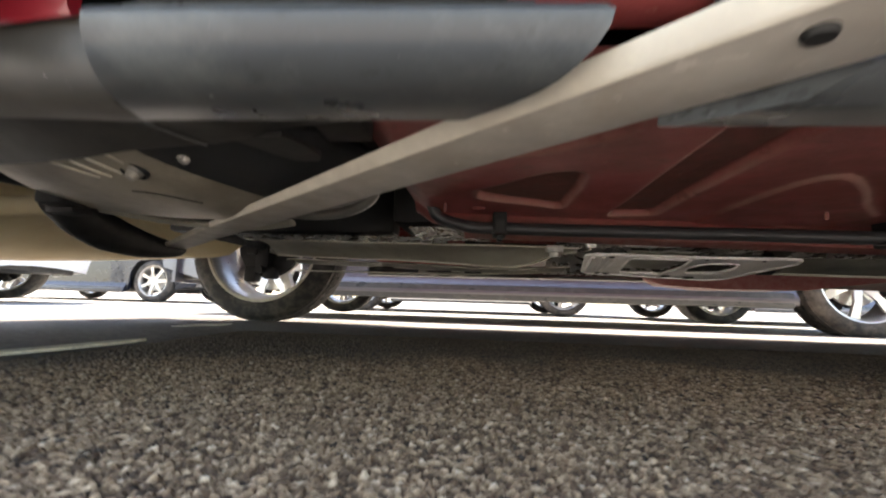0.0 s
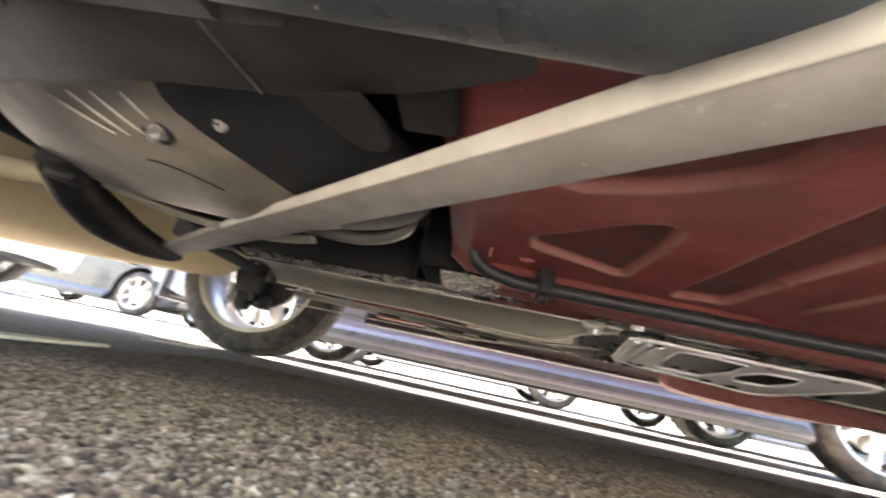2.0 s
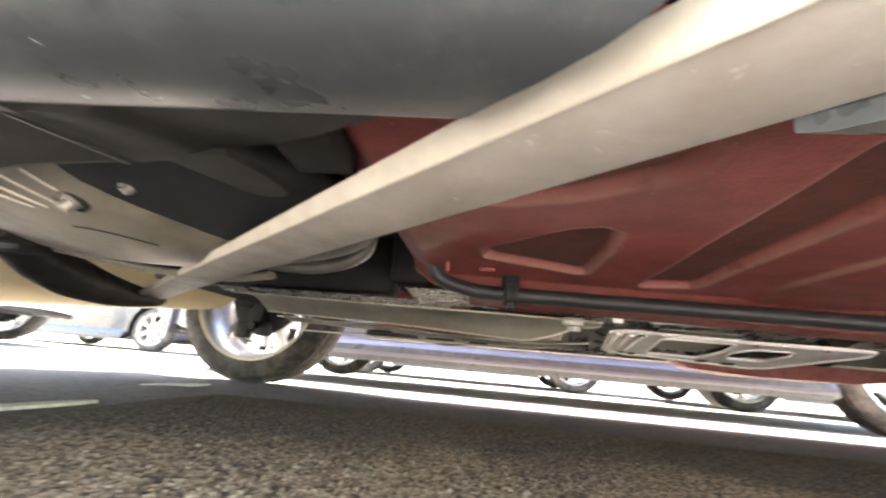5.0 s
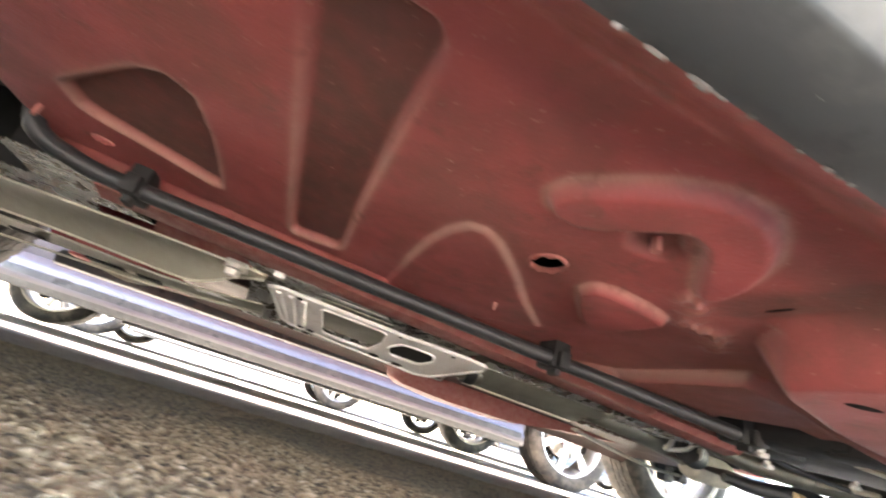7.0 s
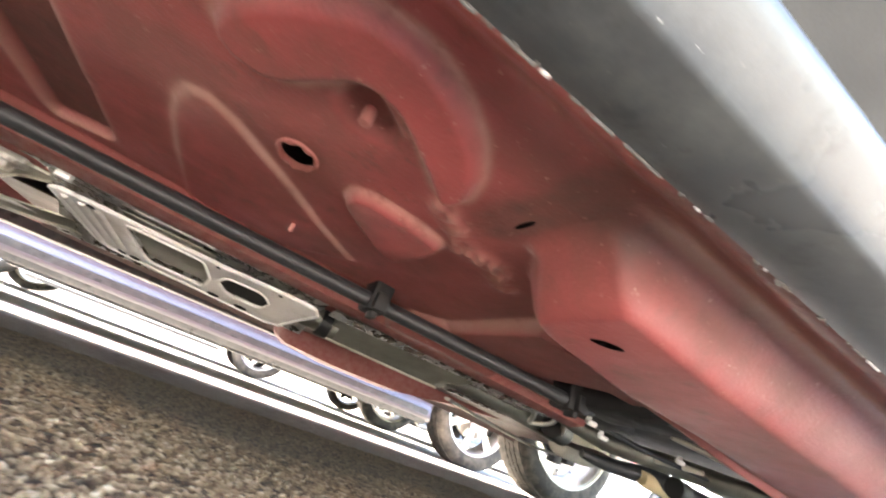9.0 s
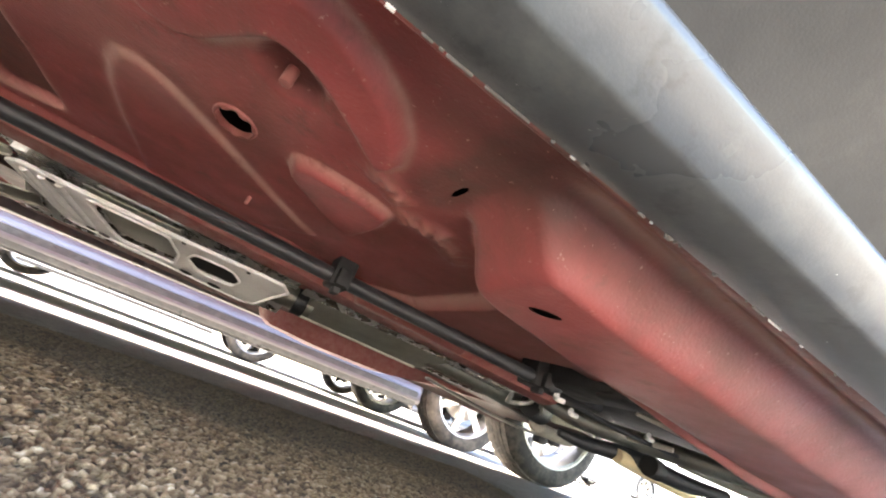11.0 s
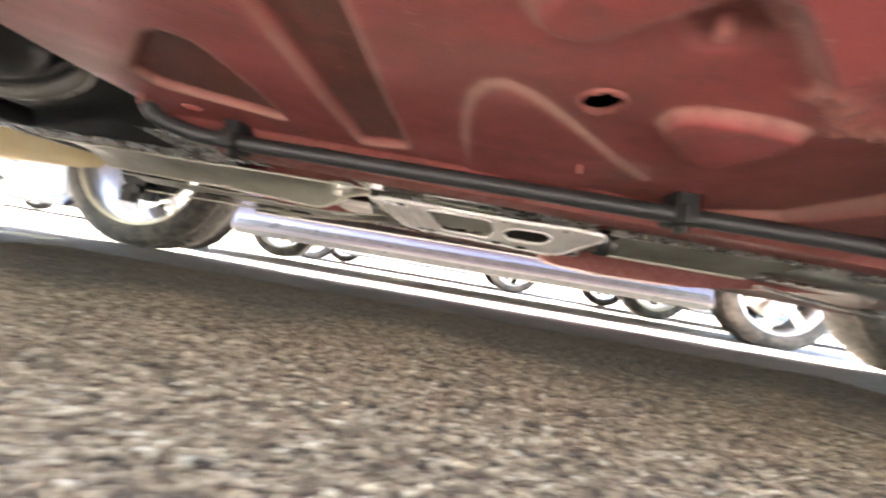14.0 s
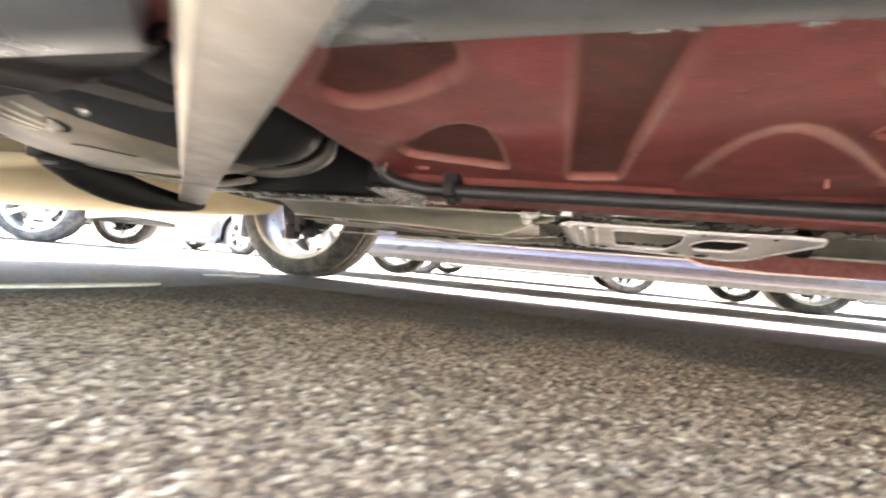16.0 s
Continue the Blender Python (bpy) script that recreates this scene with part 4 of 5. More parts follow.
# near-black blocks under the uncut shield give the slots their shade
for x, y, z, w in ((-0.16, 1.265, 0.204, 0.030), (0.015, 1.195, 0.191, 0.034), (0.11, 1.15, 0.186, 0.022)):
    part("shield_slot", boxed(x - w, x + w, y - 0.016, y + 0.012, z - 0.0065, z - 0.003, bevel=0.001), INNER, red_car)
part("exhaust_flange", tube([(-0.06, 1.33, 0.196), (0.02, 1.30, 0.186), (0.10, 1.26, 0.188)], [0.012, 0.02, 0.01], 10, squash=0.5), SHIELD, red_car)
part("exhaust_flange", boxed(0.20, 0.31, 1.085, 1.15, 0.186, 0.192, bevel=0.002), ALU, red_car)
part("bolt", lathe([(0.0, -0.012), (0.010, -0.012), (0.012, -0.004), (0.016, -0.002), (0.016, 0.004)], 12), STEEL, red_car).matrix_local = pose(0.279, 0.893, 0.211, 90, 0, 0)
part("bolt_block", boxed(0.262, 0.296, 0.892, 0.915, 0.211, 0.224, bevel=0.003), STEEL, red_car)


def foil(x0, x1, y0, y1, z0, z1, bulge=0.0):
    """Embossed metal foil: a sheet with rows of small diamonds."""
    p = 0.0022
    x, y = np.arange(x0, x1, p), np.arange(y0, y1, p)
    X, Y = np.meshgrid(x, y)
    v = (Y - y0) / (y1 - y0)
    Z = z0 + (z1 - z0) * v + bulge * np.sin(math.pi * v)
    Z = Z + 0.0016 * np.maximum(np.sin((X + Y) * 300) * np.sin((X - Y) * 300), -0.2)
    return grid_mesh("foil_shield", X, Y, Z, np.ones(X.shape, bool), FOIL, red_car, "shiny embossed metal foil shield")


foil(-0.46, -0.12, 0.985, 1.02, 0.2508, 0.243)
foil(-0.12, 0.06, 0.922, 0.965, 0.2397, 0.232)
foil(0.0, 0.15, 0.785, 0.905, 0.237, 0.230, 0.002)
foil(0.29, 0.745, 0.868, 1.135, 0.224, 0.180, 0.030)
foil(0.745, 1.46, 0.925, 0.955, 0.221, 0.212, 0.0)
foil(1.10, 1.30, 0.955, 1.13, 0.212, 0.196, 0.012)
cut1 = rounded([(0.421, 0.890), (0.533, 0.884), (0.547, 0.96), (0.540, 1.046), (0.447, 1.050)], 0.07)
cut2 = rounded([(0.572, 0.910), (0.628, 0.902), (0.648, 0.95), (0.640, 1.012), (0.580, 1.020), (0.560, 0.962)])
outline = [(0.336, 0.882), (0.352, 0.868), (0.56, 0.862), (0.665, 0.848), (0.703, 0.850), (0.716, 0.880), (0.704, 0.96), (0.690, 1.075), (0.665, 1.098), (0.60, 1.092), (0.43, 1.078), (0.385, 1.074), (0.366, 1.05)]
lay = Matrix.Translation((0, 0.87, 0.206)) @ Matrix.Rotation(radians(-5.6), 4, "X") @ Matrix.Rotation(radians(1.4), 4, "Y") @ Matrix.Translation((0, -0.87, 0.006))
tb = part("tunnel_brace", moved(plate(outline, [cut1, cut2], 0, 0.003), lay), ALU, red_car, "pale aluminium brace plate with cut-outs", smooth=False)


def rim_tube(loop, r):
    pts = [tuple(lay @ Vector((x, y, -0.0005))) for x, y in loop]
    bm = bmesh.new()
    for a, b in zip(pts, pts[1:] + pts[:1]):
        t = tube([a, b], r, 6)
        me = bpy.data.meshes.new("tmp")
        t.to_mesh(me)
        t.free()
        bm.from_mesh(me)
        bpy.data.meshes.remove(me)
    return bm


for loop, r in ((outline, 0.0026), (cut1, 0.0022), (cut2, 0.0022)):
    part("folded_rim", rim_tube(loop, r), ALU, tb)
for x, dx in ((0.352, 0.022), (0.372, 0.020), (0.392, 0.017)):
    a, b = lay @ Vector((x, 0.890, 0.0)), lay @ Vector((x + dx, 1.045, 0.0))
    part("rib", tube([tuple(a), tuple(b)], 0.0050, 10, squash=0.8), ALU, tb)
# near-black sheet added to give the cut-out its shade
part("hole_back", moved(plate([(0.55, 0.89), (0.66, 0.88), (0.66, 1.035), (0.56, 1.045)], [], 0.010, 0.012), lay), INNER, tb, "black sheet for the shade behind the cut-out", smooth=False)
# black caps on the uncut plate paint the shade of small holes
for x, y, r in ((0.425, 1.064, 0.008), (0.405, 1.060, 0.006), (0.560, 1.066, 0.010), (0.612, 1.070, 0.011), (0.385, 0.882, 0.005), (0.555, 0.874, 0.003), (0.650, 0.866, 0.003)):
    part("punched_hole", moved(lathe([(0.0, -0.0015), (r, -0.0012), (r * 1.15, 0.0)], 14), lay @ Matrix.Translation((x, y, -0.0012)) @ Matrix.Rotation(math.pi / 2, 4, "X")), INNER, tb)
recess = [(0.415, 0.882), (0.540, 0.876), (0.554, 0.96), (0.546, 1.054), (0.440, 1.058)]
part("window_back", moved(plate(recess, [], 0.012, 0.014), lay), FLAT, tb, "dull grey sheet behind the window", smooth=False)
part("window_rail", tube([tuple(lay @ Vector((0.418, 0.905, 0.006))), tuple(lay @ Vector((0.536, 0.900, 0.006)))], 0.0022, 8), ALU, tb)
part("bracket_strip", boxed(0.416, 0.535, 0.924, 0.936, 0.2275, 0.2305, bevel=0.001), ALU, red_car)
part("bracket_strip", boxed(0.335, 0.352, 0.868, 0.880, 0.216, 0.226, bevel=0.001), ALU, red_car)
rows = [[(x, y, z - 0.01 * (x - 0.8)) for y, z in ((0.945, 0.226), (0.955, 0.2205), (1.04, 0.206), (1.11, 0.194), (1.128, 0.199), (1.11, 0.25), (0.97, 0.25))] for x in (0.775, 0.785, 0.95, 1.085, 1.095)]
part("silencer", loft(rows), FLAT, red_car, "flat dull olive-grey exhaust silencer")
for j in (1, 3):
    part("silencer_seam", tube([(x, y, z - 0.001) for x, y, z in (r[j] for r in rows[1:-1])], 0.0032, 8), EDGE, red_car)
part("clamp", tube([(0.752, 1.045, 0.210), (0.776, 1.045, 0.210)], 0.026, 18), BLACK, red_car)
part("exhaust_pipe", tube([(0.66, 1.045, 0.216), (0.79, 1.045, 0.211)], 0.023, 16), PIPE, red_car)
part("exhaust_pipe", tube([(1.08, 1.05, 0.222), (1.25, 1.07, 0.218), (1.45, 1.14, 0.214), (1.64, 1.22, 0.212)], 0.024, 16), PIPE, red_car)
part("pipe_hanger", tube([(1.30, 1.00, 0.26), (1.31, 1.01, 0.215), (1.34, 1.05, 0.20), (1.38, 1.02, 0.215), (1.39, 1.0, 0.26)], 0.006, 10), STEEL, red_car)
part("pipe_hanger", tube([(1.43, 1.02, 0.26), (1.44, 1.04, 0.21), (1.47, 1.08, 0.198)], 0.007, 10), STEEL, red_car)
part("rubber_mount", tube([(1.42, 1.06, 0.215), (1.50, 1.10, 0.215)], [0.03, 0.034], 18), BLACK, red_car)
part("silencer", tube([(1.555, 1.165, 0.196), (1.565, 1.168, 0.197), (1.60, 1.175, 0.199), (1.72, 1.198, 0.203), (1.755, 1.205, 0.204), (1.765, 1.207, 0.204)], [0.020, 0.034, 0.040, 0.041, 0.034, 0.016], 24), CREAM, red_car, "pale dusty round rear silencer")
part("rear_strap", tube([(1.18, 1.20, 0.186), (1.45, 1.32, 0.176), (1.68, 1.40, 0.172), (1.80, 1.40, 0.176)], 0.012, 8, squash=0.4), STEEL, red_car)
# rear suspension
part("trailing_arm", tube([(1.24, 0.90, 0.222), (1.40, 0.88, 0.206), (1.55, 0.80, 0.208), (1.60, 0.68, 0.202), (1.66, 0.58, 0.205)], [0.014, 0.026, 0.030, 0.026, 0.018], 14, squash=0.7), PIPE, red_car, "black rear suspension arm")
part("trailing_arm", tube([(1.50, 1.02, 0.178), (1.58, 1.0, 0.176), (1.70, 0.95, 0.184), (1.84, 0.89, 0.172), (1.95, 0.84, 0.178)], [0.010, 0.018, 0.024, 0.022, 0.014], 14), HOSE, red_car, "black rear suspension arm")
part("brake_pipe", tube([(1.47, 0.96, 0.204), (1.50, 0.90, 0.205), (1.49, 0.80, 0.206), (1.50, 0.72, 0.204)], [0.005, 0.008, 0.008, 0.005], 10), CREAM, red_car, "pale cream brake pipe")
part("brake_cable", tube([(1.24, 0.78, 0.215), (1.45, 0.77, 0.204), (1.75, 0.68, 0.200), (2.0, 0.58, 0.215)], 0.005, 10), HOSE, red_car, "black brake cable")
part("lower_arm", tube([(1.66, 0.80, 0.196), (1.78, 0.72, 0.192), (1.95, 0.66, 0.200), (2.2, 0.62, 0.23)], [0.014, 0.028, 0.034, 0.036], 12, squash=0.45), SHIELD, red_car, "pale dusty lower suspension arm")
# added tube for the pale lower edge of the rail, no bracket
part("pale_bracket", tube([(1.25, 0.63, 0.214), (1.30, 0.595, 0.208), (1.325, 0.55, 0.196), (1.40, 0.50, 0.192)], [0.006, 0.010, 0.011, 0.008], 10, squash=0.5), CREAM, red_car, "pale dusty strip along the lower edge of the rail")
part("damper", tube([(1.655, 0.95, 0.174), (1.67, 0.95, 0.173), (1.96, 0.95, 0.158), (1.98, 0.95, 0.157)], [0.012, 0.020, 0.021, 0.012], 16), TAN, red_car, "tan dusty damper, warm light in its colour")
part("rubber_mount", tube([(1.70, 0.90, 0.178), (1.74, 0.90, 0.176)], 0.026, 16), BLACK, red_car)
bm = boxed(1.10, 1.20, 0.565, 0.735, 0.206, 0.262, bevel=0.008)
box(bm, 1.11, 1.17, 0.545, 0.60, 0.200, 0.25, bevel=0.006)
box(bm, 1.14, 1.26, 0.70, 0.76, 0.204, 0.25, bevel=0.006)
part("valve_block", bm, BLACK, red_car, "black valve block")
for x, y, z in ((1.145, 0.70, 0.200), (1.24, 0.752, 0.196), (1.39, 0.70, 0.206)):
    part("fitting", tube([(x, y, z), (x + 0.012, y + 0.012, z - 0.004), (x + 0.03, y + 0.012, z - 0.004)], 0.0045, 8), BOOT, red_car)
part("subframe", boxed(1.34, 1.95, 0.66, 1.30, 0.262, 0.30, bevel=0.012), LINER, red_car)

# front underside: laid out level, then settled to the slight lean of the engine cradle
BEFORE = set(bpy.data.objects)
def pan_z(x, y):
    u, v = (x + 0.25) / (0.32 if x < -0.25 else 0.17), (y - 0.635) / (0.10 if y > 0.635 else 0.245)
    return 0.286 - 0.056 * max(0.0, 1 - u * u - v * v) ** (0.42 + (0.5 * abs(v) if v < 0 else 0.0))


bm = bmesh.new()
bmesh.ops.create_uvsphere(bm, u_segments=64, v_segments=40, radius=1)
for v in bm.verts:
    x, y, z = v.co
    px, py = -0.25 + (0.32 if x < 0 else 0.17) * x, 0.635 + (0.10 if y > 0 else 0.245) * y
    v.co = (px, py, pan_z(px, py) if z < 0 else 0.286 + 0.03 * z)
pan = part("gearbox_pan", bm, CAST, red_car, "large dusty cast pan under the gearbox")
bm = bmesh.new()
bmesh.ops.create_uvsphere(bm, u_segments=48, v_segments=24, radius=1)
for v in bm.verts:
    x, y, z = v.co
    v.co = (-0.19 + 0.185 * x, 0.625 + (0.12 if y > 0 else 0.235) * y, 0.301 - (0.060 if z < 0 else 0.03) * abs(z) ** 0.8 * (1 if z < 0 else -1))
part("gearbox_case", bm, HOSE, red_car, "smooth black gearbox case")
for x, y in ((-0.258, 0.469), (-0.183, 0.454)):
    z = pan_z(x, y)
    tilt = Matrix.Translation((x, y, z)) @ Matrix.Rotation(radians(62), 4, "X") @ Matrix.Rotation(radians(-12), 4, "Z")
    part("bolt", moved(lathe([(0.0, -0.012), (0.0052, -0.012), (0.0064, -0.010), (0.0064, -0.004), (0.0085, -0.003), (0.0085, 0.008)], 12), tilt), STEEL, pan, "shiny steel bolt")
    # black cup and block carry the shade of the recess around the bolt
    part("bolt_boss", moved(lathe([(0.0140, 0.012), (0.0140, -0.001), (0.0125, -0.002), (0.011, 0.003), (0.0, 0.003)], 20), tilt), HOSE, pan)
    part("bolt_pocket", moved(loft([[(-0.03, 0.010, -0.011), (-0.03, 0.010, 0.011), (0.0, 0.008, 0.013), (0.0, 0.008, -0.013)], [(-0.03, -0.002, -0.008), (-0.03, -0.002, 0.008), (0.0, -0.004, 0.010), (0.0, -0.004, -0.010)]]), tilt @ Matrix.Translation((-0.014, 0, 0))), HOSE, pan)
for x0, y0, x1, y1 in ((-0.371, 0.448, -0.318, 0.483), (-0.338, 0.441, -0.300, 0.481), (-0.309, 0.436, -0.279, 0.475), (-0.274, 0.431, -0.261, 0.455), (-0.212, 0.423, -0.191, 0.443)):
    pts = [(x0 + (x1 - x0) * u, y0 + (y1 - y0) * u, pan_z(x0 + (x1 - x0) * u, y0 + (y1 - y0) * u) - 0.0005) for u in (0, 0.33, 0.66, 1.0)]
    part("rib", tube(pts, [0.0015, 0.0018, 0.0018, 0.001], 8), EDGE, pan)
pts = [(-0.305 + 0.017 * k, 0.516 + 0.0025 * k * k, pan_z(-0.305 + 0.017 * k, 0.516 + 0.0025 * k * k) - 0.0002) for k in range(5)]
part("seam", tube(pts, 0.0013, 8), BLACK, pan)
part("pan_flange", tube([(-0.50, 0.66, 0.250), (-0.42, 0.715, 0.240), (-0.33, 0.735, 0.234), (-0.26, 0.74, 0.234), (-0.20, 0.735, 0.240)], 0.012, 10, squash=0.5), SHIELD, red_car)
part("subframe_arm", tube([(-0.545, 0.63, 0.256), (-0.568, 0.67, 0.250), (-0.592, 0.72, 0.242), (-0.618, 0.80, 0.230), (-0.655, 0.92, 0.224), (-0.690, 1.05, 0.228), (-0.70, 1.10, 0.232)], [0.024, 0.028, 0.034, 0.036, 0.030, 0.020, 0.012], 16), BLACK, red_car, "black cast subframe arm")
arm_bolt = [(-0.607, 0.772, 0.202), (-0.648, 0.895, 0.197)]
for x, y, z in arm_bolt:
    part("bolt", lathe([(0.0, -0.006), (0.008, -0.006), (0.011, 0.004)], 12), ALU, red_car).matrix_local = pose(x, y, z, 90, 0, 0)
# black box added to fill the void with shade and hide red behind
part("gearbox_mount", boxed(-0.06, 0.030, 0.90, 1.10, 0.270, 0.41, bevel=0.012), BLACK, red_car, "black block added for the dark void by the gearbox")
bm = boxed(-0.535, -0.485, 0.585, 0.630, 0.243, 0.295, bevel=0.006)
box(bm, -0.55, -0.50, 0.615, 0.65, 0.234, 0.262, bevel=0.005)
part("bush_bracket", bm, BLACK, red_car)
part("steering_rack", tube([(-0.62, 0.46, 0.30), (-0.60, 0.9, 0.31), (-0.60, 1.3, 0.31)], 0.024, 14), BLACK, red_car)
apron = []
for k in range(21):
    v = -1 + k / 10
    y = 0.99 + 0.82 * v
    back = 0.42 * abs(v) ** 3.2
    lip = 0.206 + 0.075 * abs(v) ** 2
    apron.append([(-1.60 + back, y, lip + 0.004), (-1.54 + back, y, lip), (-1.46 + back, y, lip + 0.012), (-1.36 + back * 0.9, y, lip + 0.05), (-1.28 + back * 0.8, y, lip + 0.12), (-1.22 + back * 0.7, y, lip + 0.22), (-1.20 + back * 0.6, y, lip + 0.34)])
part("front_apron", sheet(loft(apron, closed=False), 0.004), TAN, red_car, "tan dusty inner face of the front bumper apron, bounce light in its colour")
SETTLE = Matrix(((0.9662, 0.0206, -0.0138, -0.0106), (-0.0023, 0.9552, 0.0004, 0.0271), (0.0119, 0.0020, 0.9747, -0.0010), (0, 0, 0, 1)))
for ob in [o for o in bpy.data.objects if o not in BEFORE]:
    ob.data.transform(ob.matrix_local.inverted() @ SETTLE @ ob.matrix_local)
rows = []
for x, g in ((-0.076, 0.97), (-0.079, 1.0), (-0.10, 1.0), (-0.13, 1.0), (-0.16, 1.0), (-0.19, 0.98), (-0.21, 0.95), (-0.224, 0.90), (-0.234, 0.80), (-0.241, 0.64), (-0.245, 0.42)):
    y0, z0 = 0.304 + 0.09 * (-0.088 - x), 0.2195 + 0.085 * (-0.088 - x)
    rows.append([(x, y0 + g * dy, z0 + dz) for dy, dz in ((0.0, 0.0), (-0.004, -0.0030), (-0.020, -0.0050), (-0.032, -0.0040), (-0.040, 0.0), (-0.0455, 0.0060), (-0.0490, 0.0140), (-0.0500, 0.0240), (-0.0495, 0.0400), (-0.020, 0.042), (-0.002, 0.026))])
part("arch_liner", loft(rows), CORNER, red_car, "dark brown-grey plastic arch liner corner")
part("screw", moved(lathe([(0.0, -0.003), (0.0055, -0.003), (0.0075, 0.001)], 12), Matrix.Translation((-0.250, 0.268, 0.246)) @ Matrix.Rotation(radians(60), 4, "X")), BLACK, red_car)
part("wing", loft([[(x, 0.2535 + 0.09 * (-0.088 - x) + dy, z) for dy, z in ((0.0, 0.256), (-0.004, 0.253), (-0.007, 0.256), (-0.012, 0.29), (-0.014, 0.43), (0.0, 0.43))] for x in (-0.086, -0.089, -0.13, -0.22)]), RED_PAINT, red_car)


def moulded(outline, thick=0.003):
    """A moulded panel through an outline of points, its rim turned up a little."""
    pts = [Vector(p) for p in outline]
    mid = sum(pts, Vector()) / len(pts)
    up = Vector((0, 0.4, 0.9)) * thick
    inner = [p.lerp(mid, 0.06) for p in pts]
    return loft([[p + up * 2.2 for p in pts], pts, inner, [p.lerp(mid, 0.5) for p in pts], [p.lerp(mid, 0.999) for p in pts]], caps=False)


shield = [(-0.46, 0.250, 0.330), (-0.36, 0.246, 0.300), (-0.236, 0.252, 0.264), (-0.225, 0.300, 0.242), (-0.262, 0.355, 0.240), (-0.330, 0.397, 0.2215), (-0.392, 0.434, 0.190), (-0.48, 0.436, 0.209), (-0.62, 0.438, 0.208), (-0.90, 0.440, 0.228), (-0.90, 0.30, 0.40)]
part("splash_shield", sheet(moulded(shield), 0.002), LINER, red_car, "dark plastic splash shield behind the wheel arch")
# black bars on the uncut shield stand for the dark inside its slots
for a, b in (((-0.335, 0.308, 0.2490), (-0.273, 0.305, 0.2285)), ((-0.278, 0.264, 0.2400), (-0.262, 0.268, 0.2400))):
    part("drain_slot", tube([a, b], [0.0008, 0.0022], 8), BLACK, red_car)
# strip of undertray between the arch corner and the gearbox pan, its inner edge rolled
tray = []
for x, yo, zo, yi, zi in ((-0.318, 0.345, 0.256, 0.395, 0.2215), (-0.27, 0.335, 0.246, 0.378, 0.2165), (-0.21, 0.325, 0.238, 0.365, 0.2150), (-0.155, 0.316, 0.230, 0.361, 0.2215), (-0.10, 0.308, 0.224, 0.368, 0.2290), (-0.088, 0.306, 0.2225, 0.370, 0.2305)):
    o, n = Vector((x, yo, zo)), Vector((x, yi, zi))
    tray.append([o + Vector((0, -0.02, 0.01)), o, o.lerp(n, 0.35) + Vector((0, 0, 0.003)), o.lerp(n, 0.75) + Vector((0, 0, 0.003)), n, n + Vector((0, 0.004, 0.001)), n + Vector((0, 0.008, 0.006)), n + Vector((0, 0.009, 0.04))])
part("undertray", sheet(loft(tray, closed=False), 0.003), LINER, red_car, "dark plastic undertray strip")
panel = []
for x, yo, zo, yi, zi in ((-0.0885, 0.3045, 0.2195, 0.372, 0.2300), (-0.066, 0.303, 0.2185, 0.374, 0.2345), (-0.046, 0.301, 0.2180, 0.376, 0.2390), (-0.038, 0.300, 0.2220, 0.377, 0.2440), (-0.005, 0.300, 0.2230, 0.372, 0.2450), (0.029, 0.298, 0.2225, 0.356, 0.2410), (0.075, 0.292, 0.2230, 0.335, 0.2400)):
    o, n = Vector((x, yo, zo)), Vector((x, yi, zi))
    panel.append([o + Vector((0, -0.02, 0.012)), o, o.lerp(n, 0.5) + Vector((0, 0, 0.001)), n, n + Vector((0, 0.004, 0.002)), n + Vector((0, 0.006, 0.03))])
part("undertray", sheet(loft(panel, closed=False), 0.003), LINER, red_car, "dark plastic undertray panel beside the sill")
# thin lighter tube paints the highlight along the panel's left edge
part("undertray_seam", tube([(-0.089, 0.304, 0.2180), (-0.091, 0.34, 0.2235), (-0.094, 0.372, 0.2290)], 0.0009, 6), SILL, red_car)
tab = [[(a, y, z), (b, y, z), (b, y, z + 0.005), (a, y, z + 0.005)] for a, b, y, z in ((-0.080, -0.030, 0.372, 0.236), (-0.070, -0.022, 0.40, 0.238), (-0.058, -0.020, 0.43, 0.2395), (-0.050, -0.026, 0.442, 0.240), (-0.044, -0.032, 0.446, 0.241))]
part("undertray_tab", loft(tab), LINER, red_car, "dark plastic tab of the undertray")
part("undertray_box", boxed(-0.014, 0.030, 0.375, 0.432, 0.254, 0.285, bevel=0.004), LINER, red_car)
trim = [(-0.142, 0.220), (-0.185, 0.241), (-0.235, 0.266), (-0.290, 0.294), (-0.342, 0.320), (-0.38, 0.345), (-0.098, 0.345), (-0.114, 0.30), (-0.128, 0.265)]
# darker plastic holds the trim's shade
part("arch_trim", loft([[(x, 0.241 - 0.45 * (z - 0.22), z + 0.003) for x, z in trim], [(x, 0.237 - 0.45 * (z - 0.22), z) for x, z in trim], [(x, 0.230 - 0.45 * (z - 0.22), z) for x, z in trim], [(x, 0.226 - 0.45 * (z - 0.22), z + 0.003) for x, z in trim]]), LINER, red_car, "grey plastic wheel arch trim")
# pale tube paints the light on the trim's lower flange
part("arch_trim_edge", tube([(x, 0.237 - 0.45 * (z - 0.22), z + 0.001) for x, z in trim[:5]], 0.0014, 8), CLIP, red_car)
# front steering link
part("steering_rod", tube([(-0.93, 0.668, 0.237), (-0.80, 0.70, 0.248), (-0.66, 0.755, 0.266), (-0.56, 0.79, 0.280)], [0.016, 0.019, 0.019, 0.017], 12), TAN, red_car, "tan dusty steering rod, warm light in its colour")
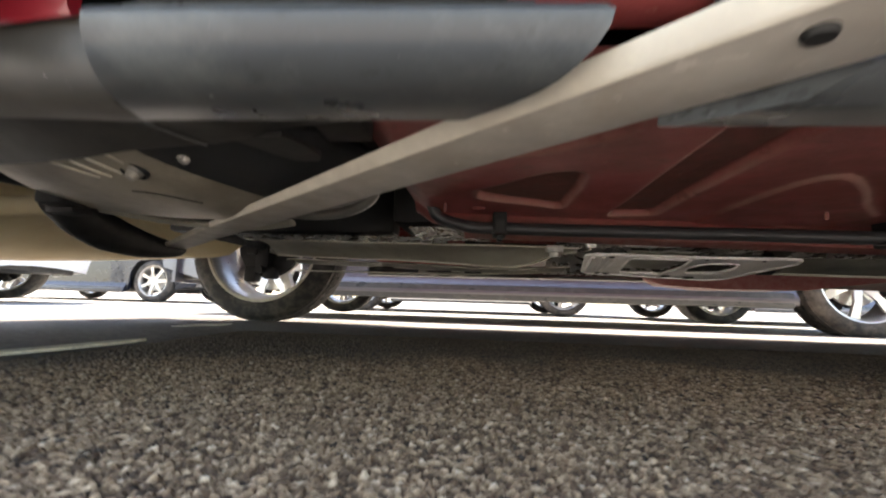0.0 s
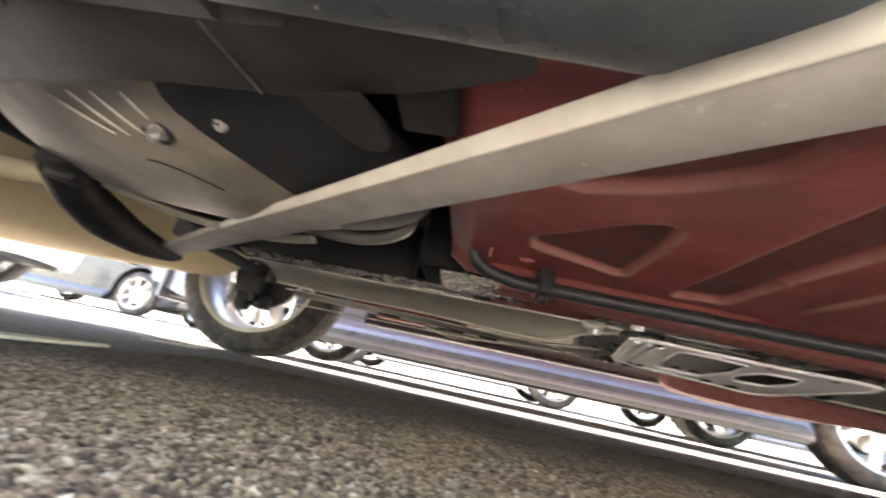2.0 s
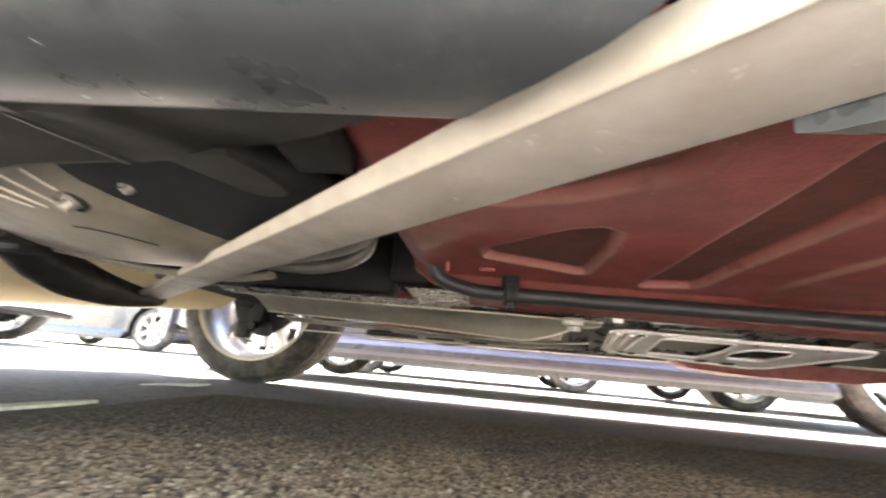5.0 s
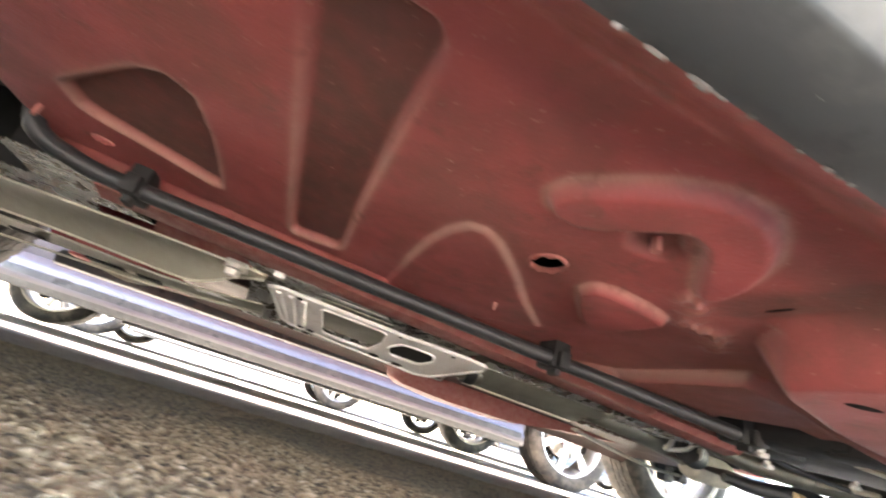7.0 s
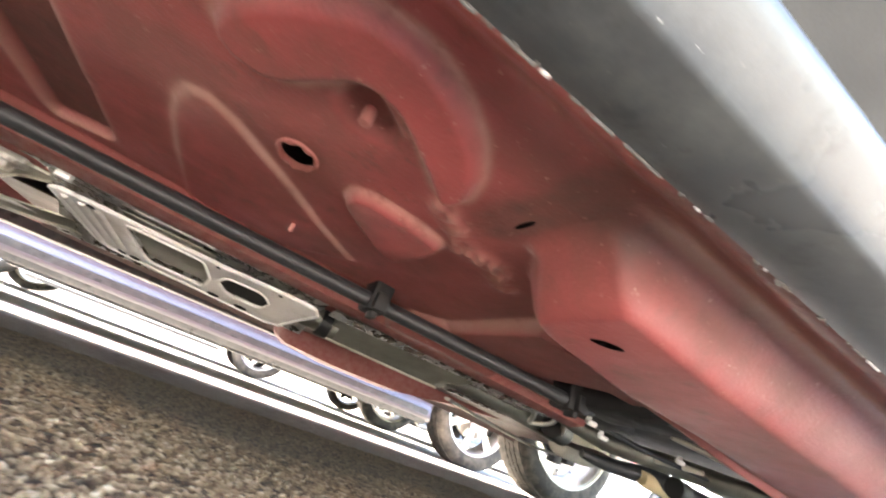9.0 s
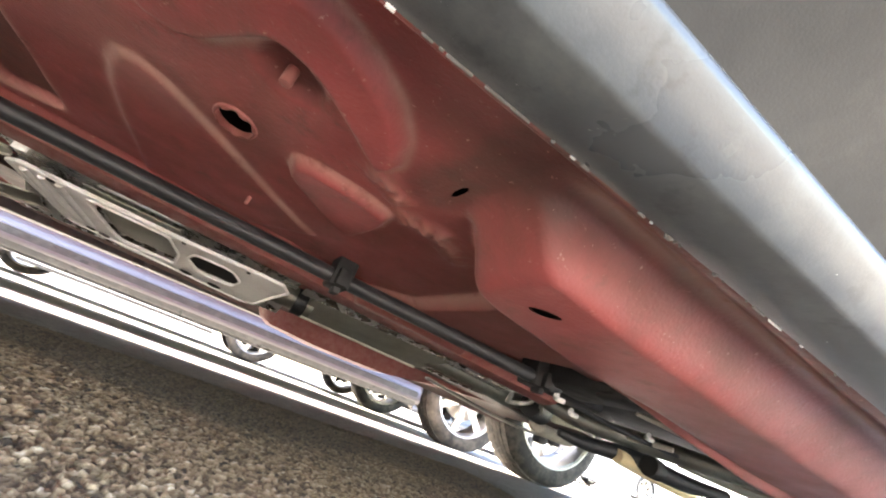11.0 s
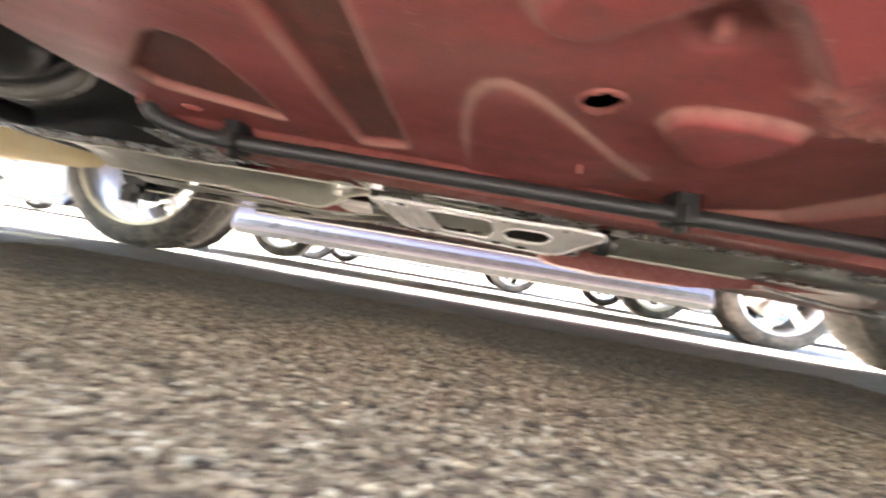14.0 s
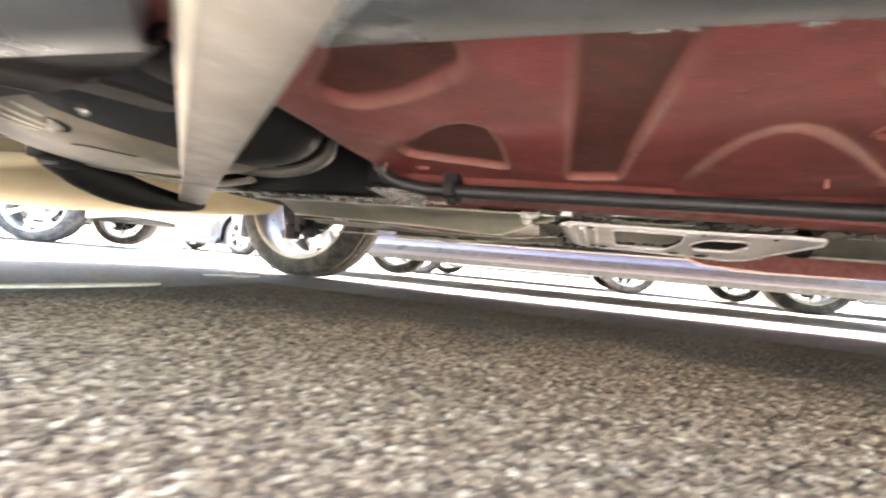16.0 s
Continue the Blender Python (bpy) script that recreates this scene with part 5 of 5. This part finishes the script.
part("rod_boot", tube([(-0.995, 0.662, 0.235), (-0.985, 0.662, 0.235), (-0.96, 0.664, 0.236), (-0.905, 0.670, 0.238), (-0.89, 0.672, 0.239)], [0.024, 0.040, 0.047, 0.044, 0.028], 20), BOOT, red_car, "white rubber boot on the steering rod")
part("boot_ring", tube([(-0.900, 0.671, 0.2385), (-0.872, 0.675, 0.240)], 0.036, 20), BLACK, red_car)
# end of the gearbox, with its broad rim
bm = bmesh.new()
bmesh.ops.create_uvsphere(bm, u_segments=40, v_segments=24, radius=1)
for v in bm.verts:
    x, y, z = v.co
    v.co = (-0.205 + 0.148 * x, 0.700 + 0.055 * y + 0.25 * 0.148 * x, 0.334 + 0.083 * z)
end = part("gearbox_end", bm, HOSE, red_car, "smooth black gearbox end housing")
arc = [(-0.33, 0.690, 0.262), (-0.28, 0.703, 0.2525), (-0.22, 0.718, 0.2475), (-0.150, 0.736, 0.2475), (-0.105, 0.744, 0.255), (-0.072, 0.748, 0.271), (-0.056, 0.750, 0.291), (-0.052, 0.751, 0.33)]
# rim on the lower silhouette, its paler grey holding the light there
part("end_rim", tube(arc, [0.004, 0.008, 0.011, 0.013, 0.013, 0.012, 0.011, 0.009], 12, squash=0.7), LIP, end, "dull grey rim of the housing")
part("end_edge", tube([(x + 0.004, y + 0.009, z - 0.004) for x, y, z in arc[3:]], 0.0022, 8), STEEL, end)
# black box added to hide the apron and darken the bay
part("crossmember", boxed(-0.75, -0.10, 1.12, 1.20, 0.278, 0.50, bevel=0.012), BLACK, red_car, "black block added for the shade of the engine bay")
# plain near-black blocks added to keep the engine bay dark
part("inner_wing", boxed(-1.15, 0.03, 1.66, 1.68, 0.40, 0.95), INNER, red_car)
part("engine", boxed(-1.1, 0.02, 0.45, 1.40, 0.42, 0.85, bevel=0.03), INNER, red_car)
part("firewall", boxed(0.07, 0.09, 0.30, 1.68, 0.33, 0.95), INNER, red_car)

# wheels of the red car
for x, y, s in ((-0.87, 0.20, -1), (-0.87, 1.93, 1), (2.3, 0.20, -1), (2.3, 1.90, 1)):
    wheel(red_car, x, y, 0.352 + float(ground_z(np.array(y))), 0.352, 0.215, s, 5)
part("rear_axle", tube([(2.25, 0.30, 0.31), (2.20, 0.99, 0.32), (2.25, 1.80, 0.31)], 0.035, 14), BLACK, red_car)
part("front_axle", tube([(-0.87, 1.84, 0.33), (-0.78, 1.3, 0.31)], 0.02, 14), BLACK, red_car)

# body above
BX0, BX1 = -1.68, 3.0
prof = side_profile(BX0, BX1, -0.87, 2.3, 0.29, 1.02, 0.40, 0.98)
for s, yo in ((1, 0.165), (-1, 1.985)):
    sec = [[(x, yo + s * (d + 0.12 * abs((2 * x - BX0 - BX1) / (BX1 - BX0)) ** 4), z) for x, z in prof] for d in (0.0, 0.04)]
    part("body_side", loft(sec), RED_PAINT, red_car)
top = [(BX0 + 0.03, 0.75), (BX0 + 0.22, 0.92), (BX0 + 0.55, 0.98), (-0.2, 1.03), (2.0, 1.05), (BX1 - 0.3, 1.02), (BX1 - 0.03, 0.90), (BX1, 0.64), (BX1 - 0.05, 0.33)]
rows = [[(x, CY + yy * 0.905, z + 0.03 * (1 - yy * yy)) for yy in (-1, -0.5, 0, 0.5, 1)] for x, z in top]
part("bonnet_and_tail", sheet(loft(rows, closed=False), 0.01), RED_PAINT, red_car)
nose = [[(BX0 + 0.05 + 0.10 * abs(yy) ** 3, CY + yy * 0.86, z) for yy in (-1, -0.5, 0, 0.5, 1)] for z in (0.26, 0.35, 0.6, 0.76)]
part("front_bumper", sheet(loft(nose, closed=False), 0.02), SILL, red_car)
base = [(-0.3, 1.04), (0.5, 1.60), (1.9, 1.62), (2.45, 1.5), (2.72, 1.05)]
cab = [[(x, CY + yy * (0.86 - 0.14 * (z - 1.04) / 0.58), z) for x, z in base] for yy in (-1.0, 1.0)]
part("cabin", loft(cab), RED_PAINT, red_car)
for s in (-1, 1):
    w = [(-0.1, CY + s * 0.865, 1.07), (0.52, CY + s * 0.745, 1.53), (1.9, CY + s * 0.74, 1.55), (2.35, CY + s * 0.765, 1.45), (2.5, CY + s * 0.865, 1.08)]
    part("side_window", loft([w, [(x, y - s * 0.02, z) for x, y, z in w]]), GLASS, red_car)
for x in (-0.87, 2.3):
    for s in (-1, 1):
        arch = [[(x + 0.395 * math.cos(math.pi * k / 10), CY + s * yy, 0.34 + 0.395 * math.sin(math.pi * k / 10)) for k in range(11)] for yy in (0.885, 0.5)]
        part("wheel_arch", sheet(loft(arch, closed=False), 0.004), LINER, red_car)
part("boot_floor", boxed(1.9, BX1 - 0.1, 0.25, 1.80, 0.38, 0.42, bevel=0.01), LINER, red_car)
# unseen near-black sheet added to stop light through the floor holes
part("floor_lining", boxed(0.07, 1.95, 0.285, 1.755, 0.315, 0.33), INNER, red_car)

# other cars of the car park
parked_car("cream_car", "cream-white car parked further along the row", (-6.29, 3.08, -0.03), 31, WHITE, half=1.0, zb=0.28, r=0.36, wide=0.26)
for x, y, rz, mat, nm, lab in ((-0.15, 6.14, 0, WHITE, "white_car", "white car in the next row of the car park"), (3.87, 5.55, 0, SILVER, "grey_car", "grey car in the next row of the car park"), (-6.2, 6.7, 0, BLUE, "dark_car", "dark blue car in the next row of the car park"), (9.2, 7.6, 0, WHITE, "white_car", "white car in the next row of the car park")):
    parked_car(nm, lab, (x, y, float(ground_z(np.array(y)))), rz, mat)
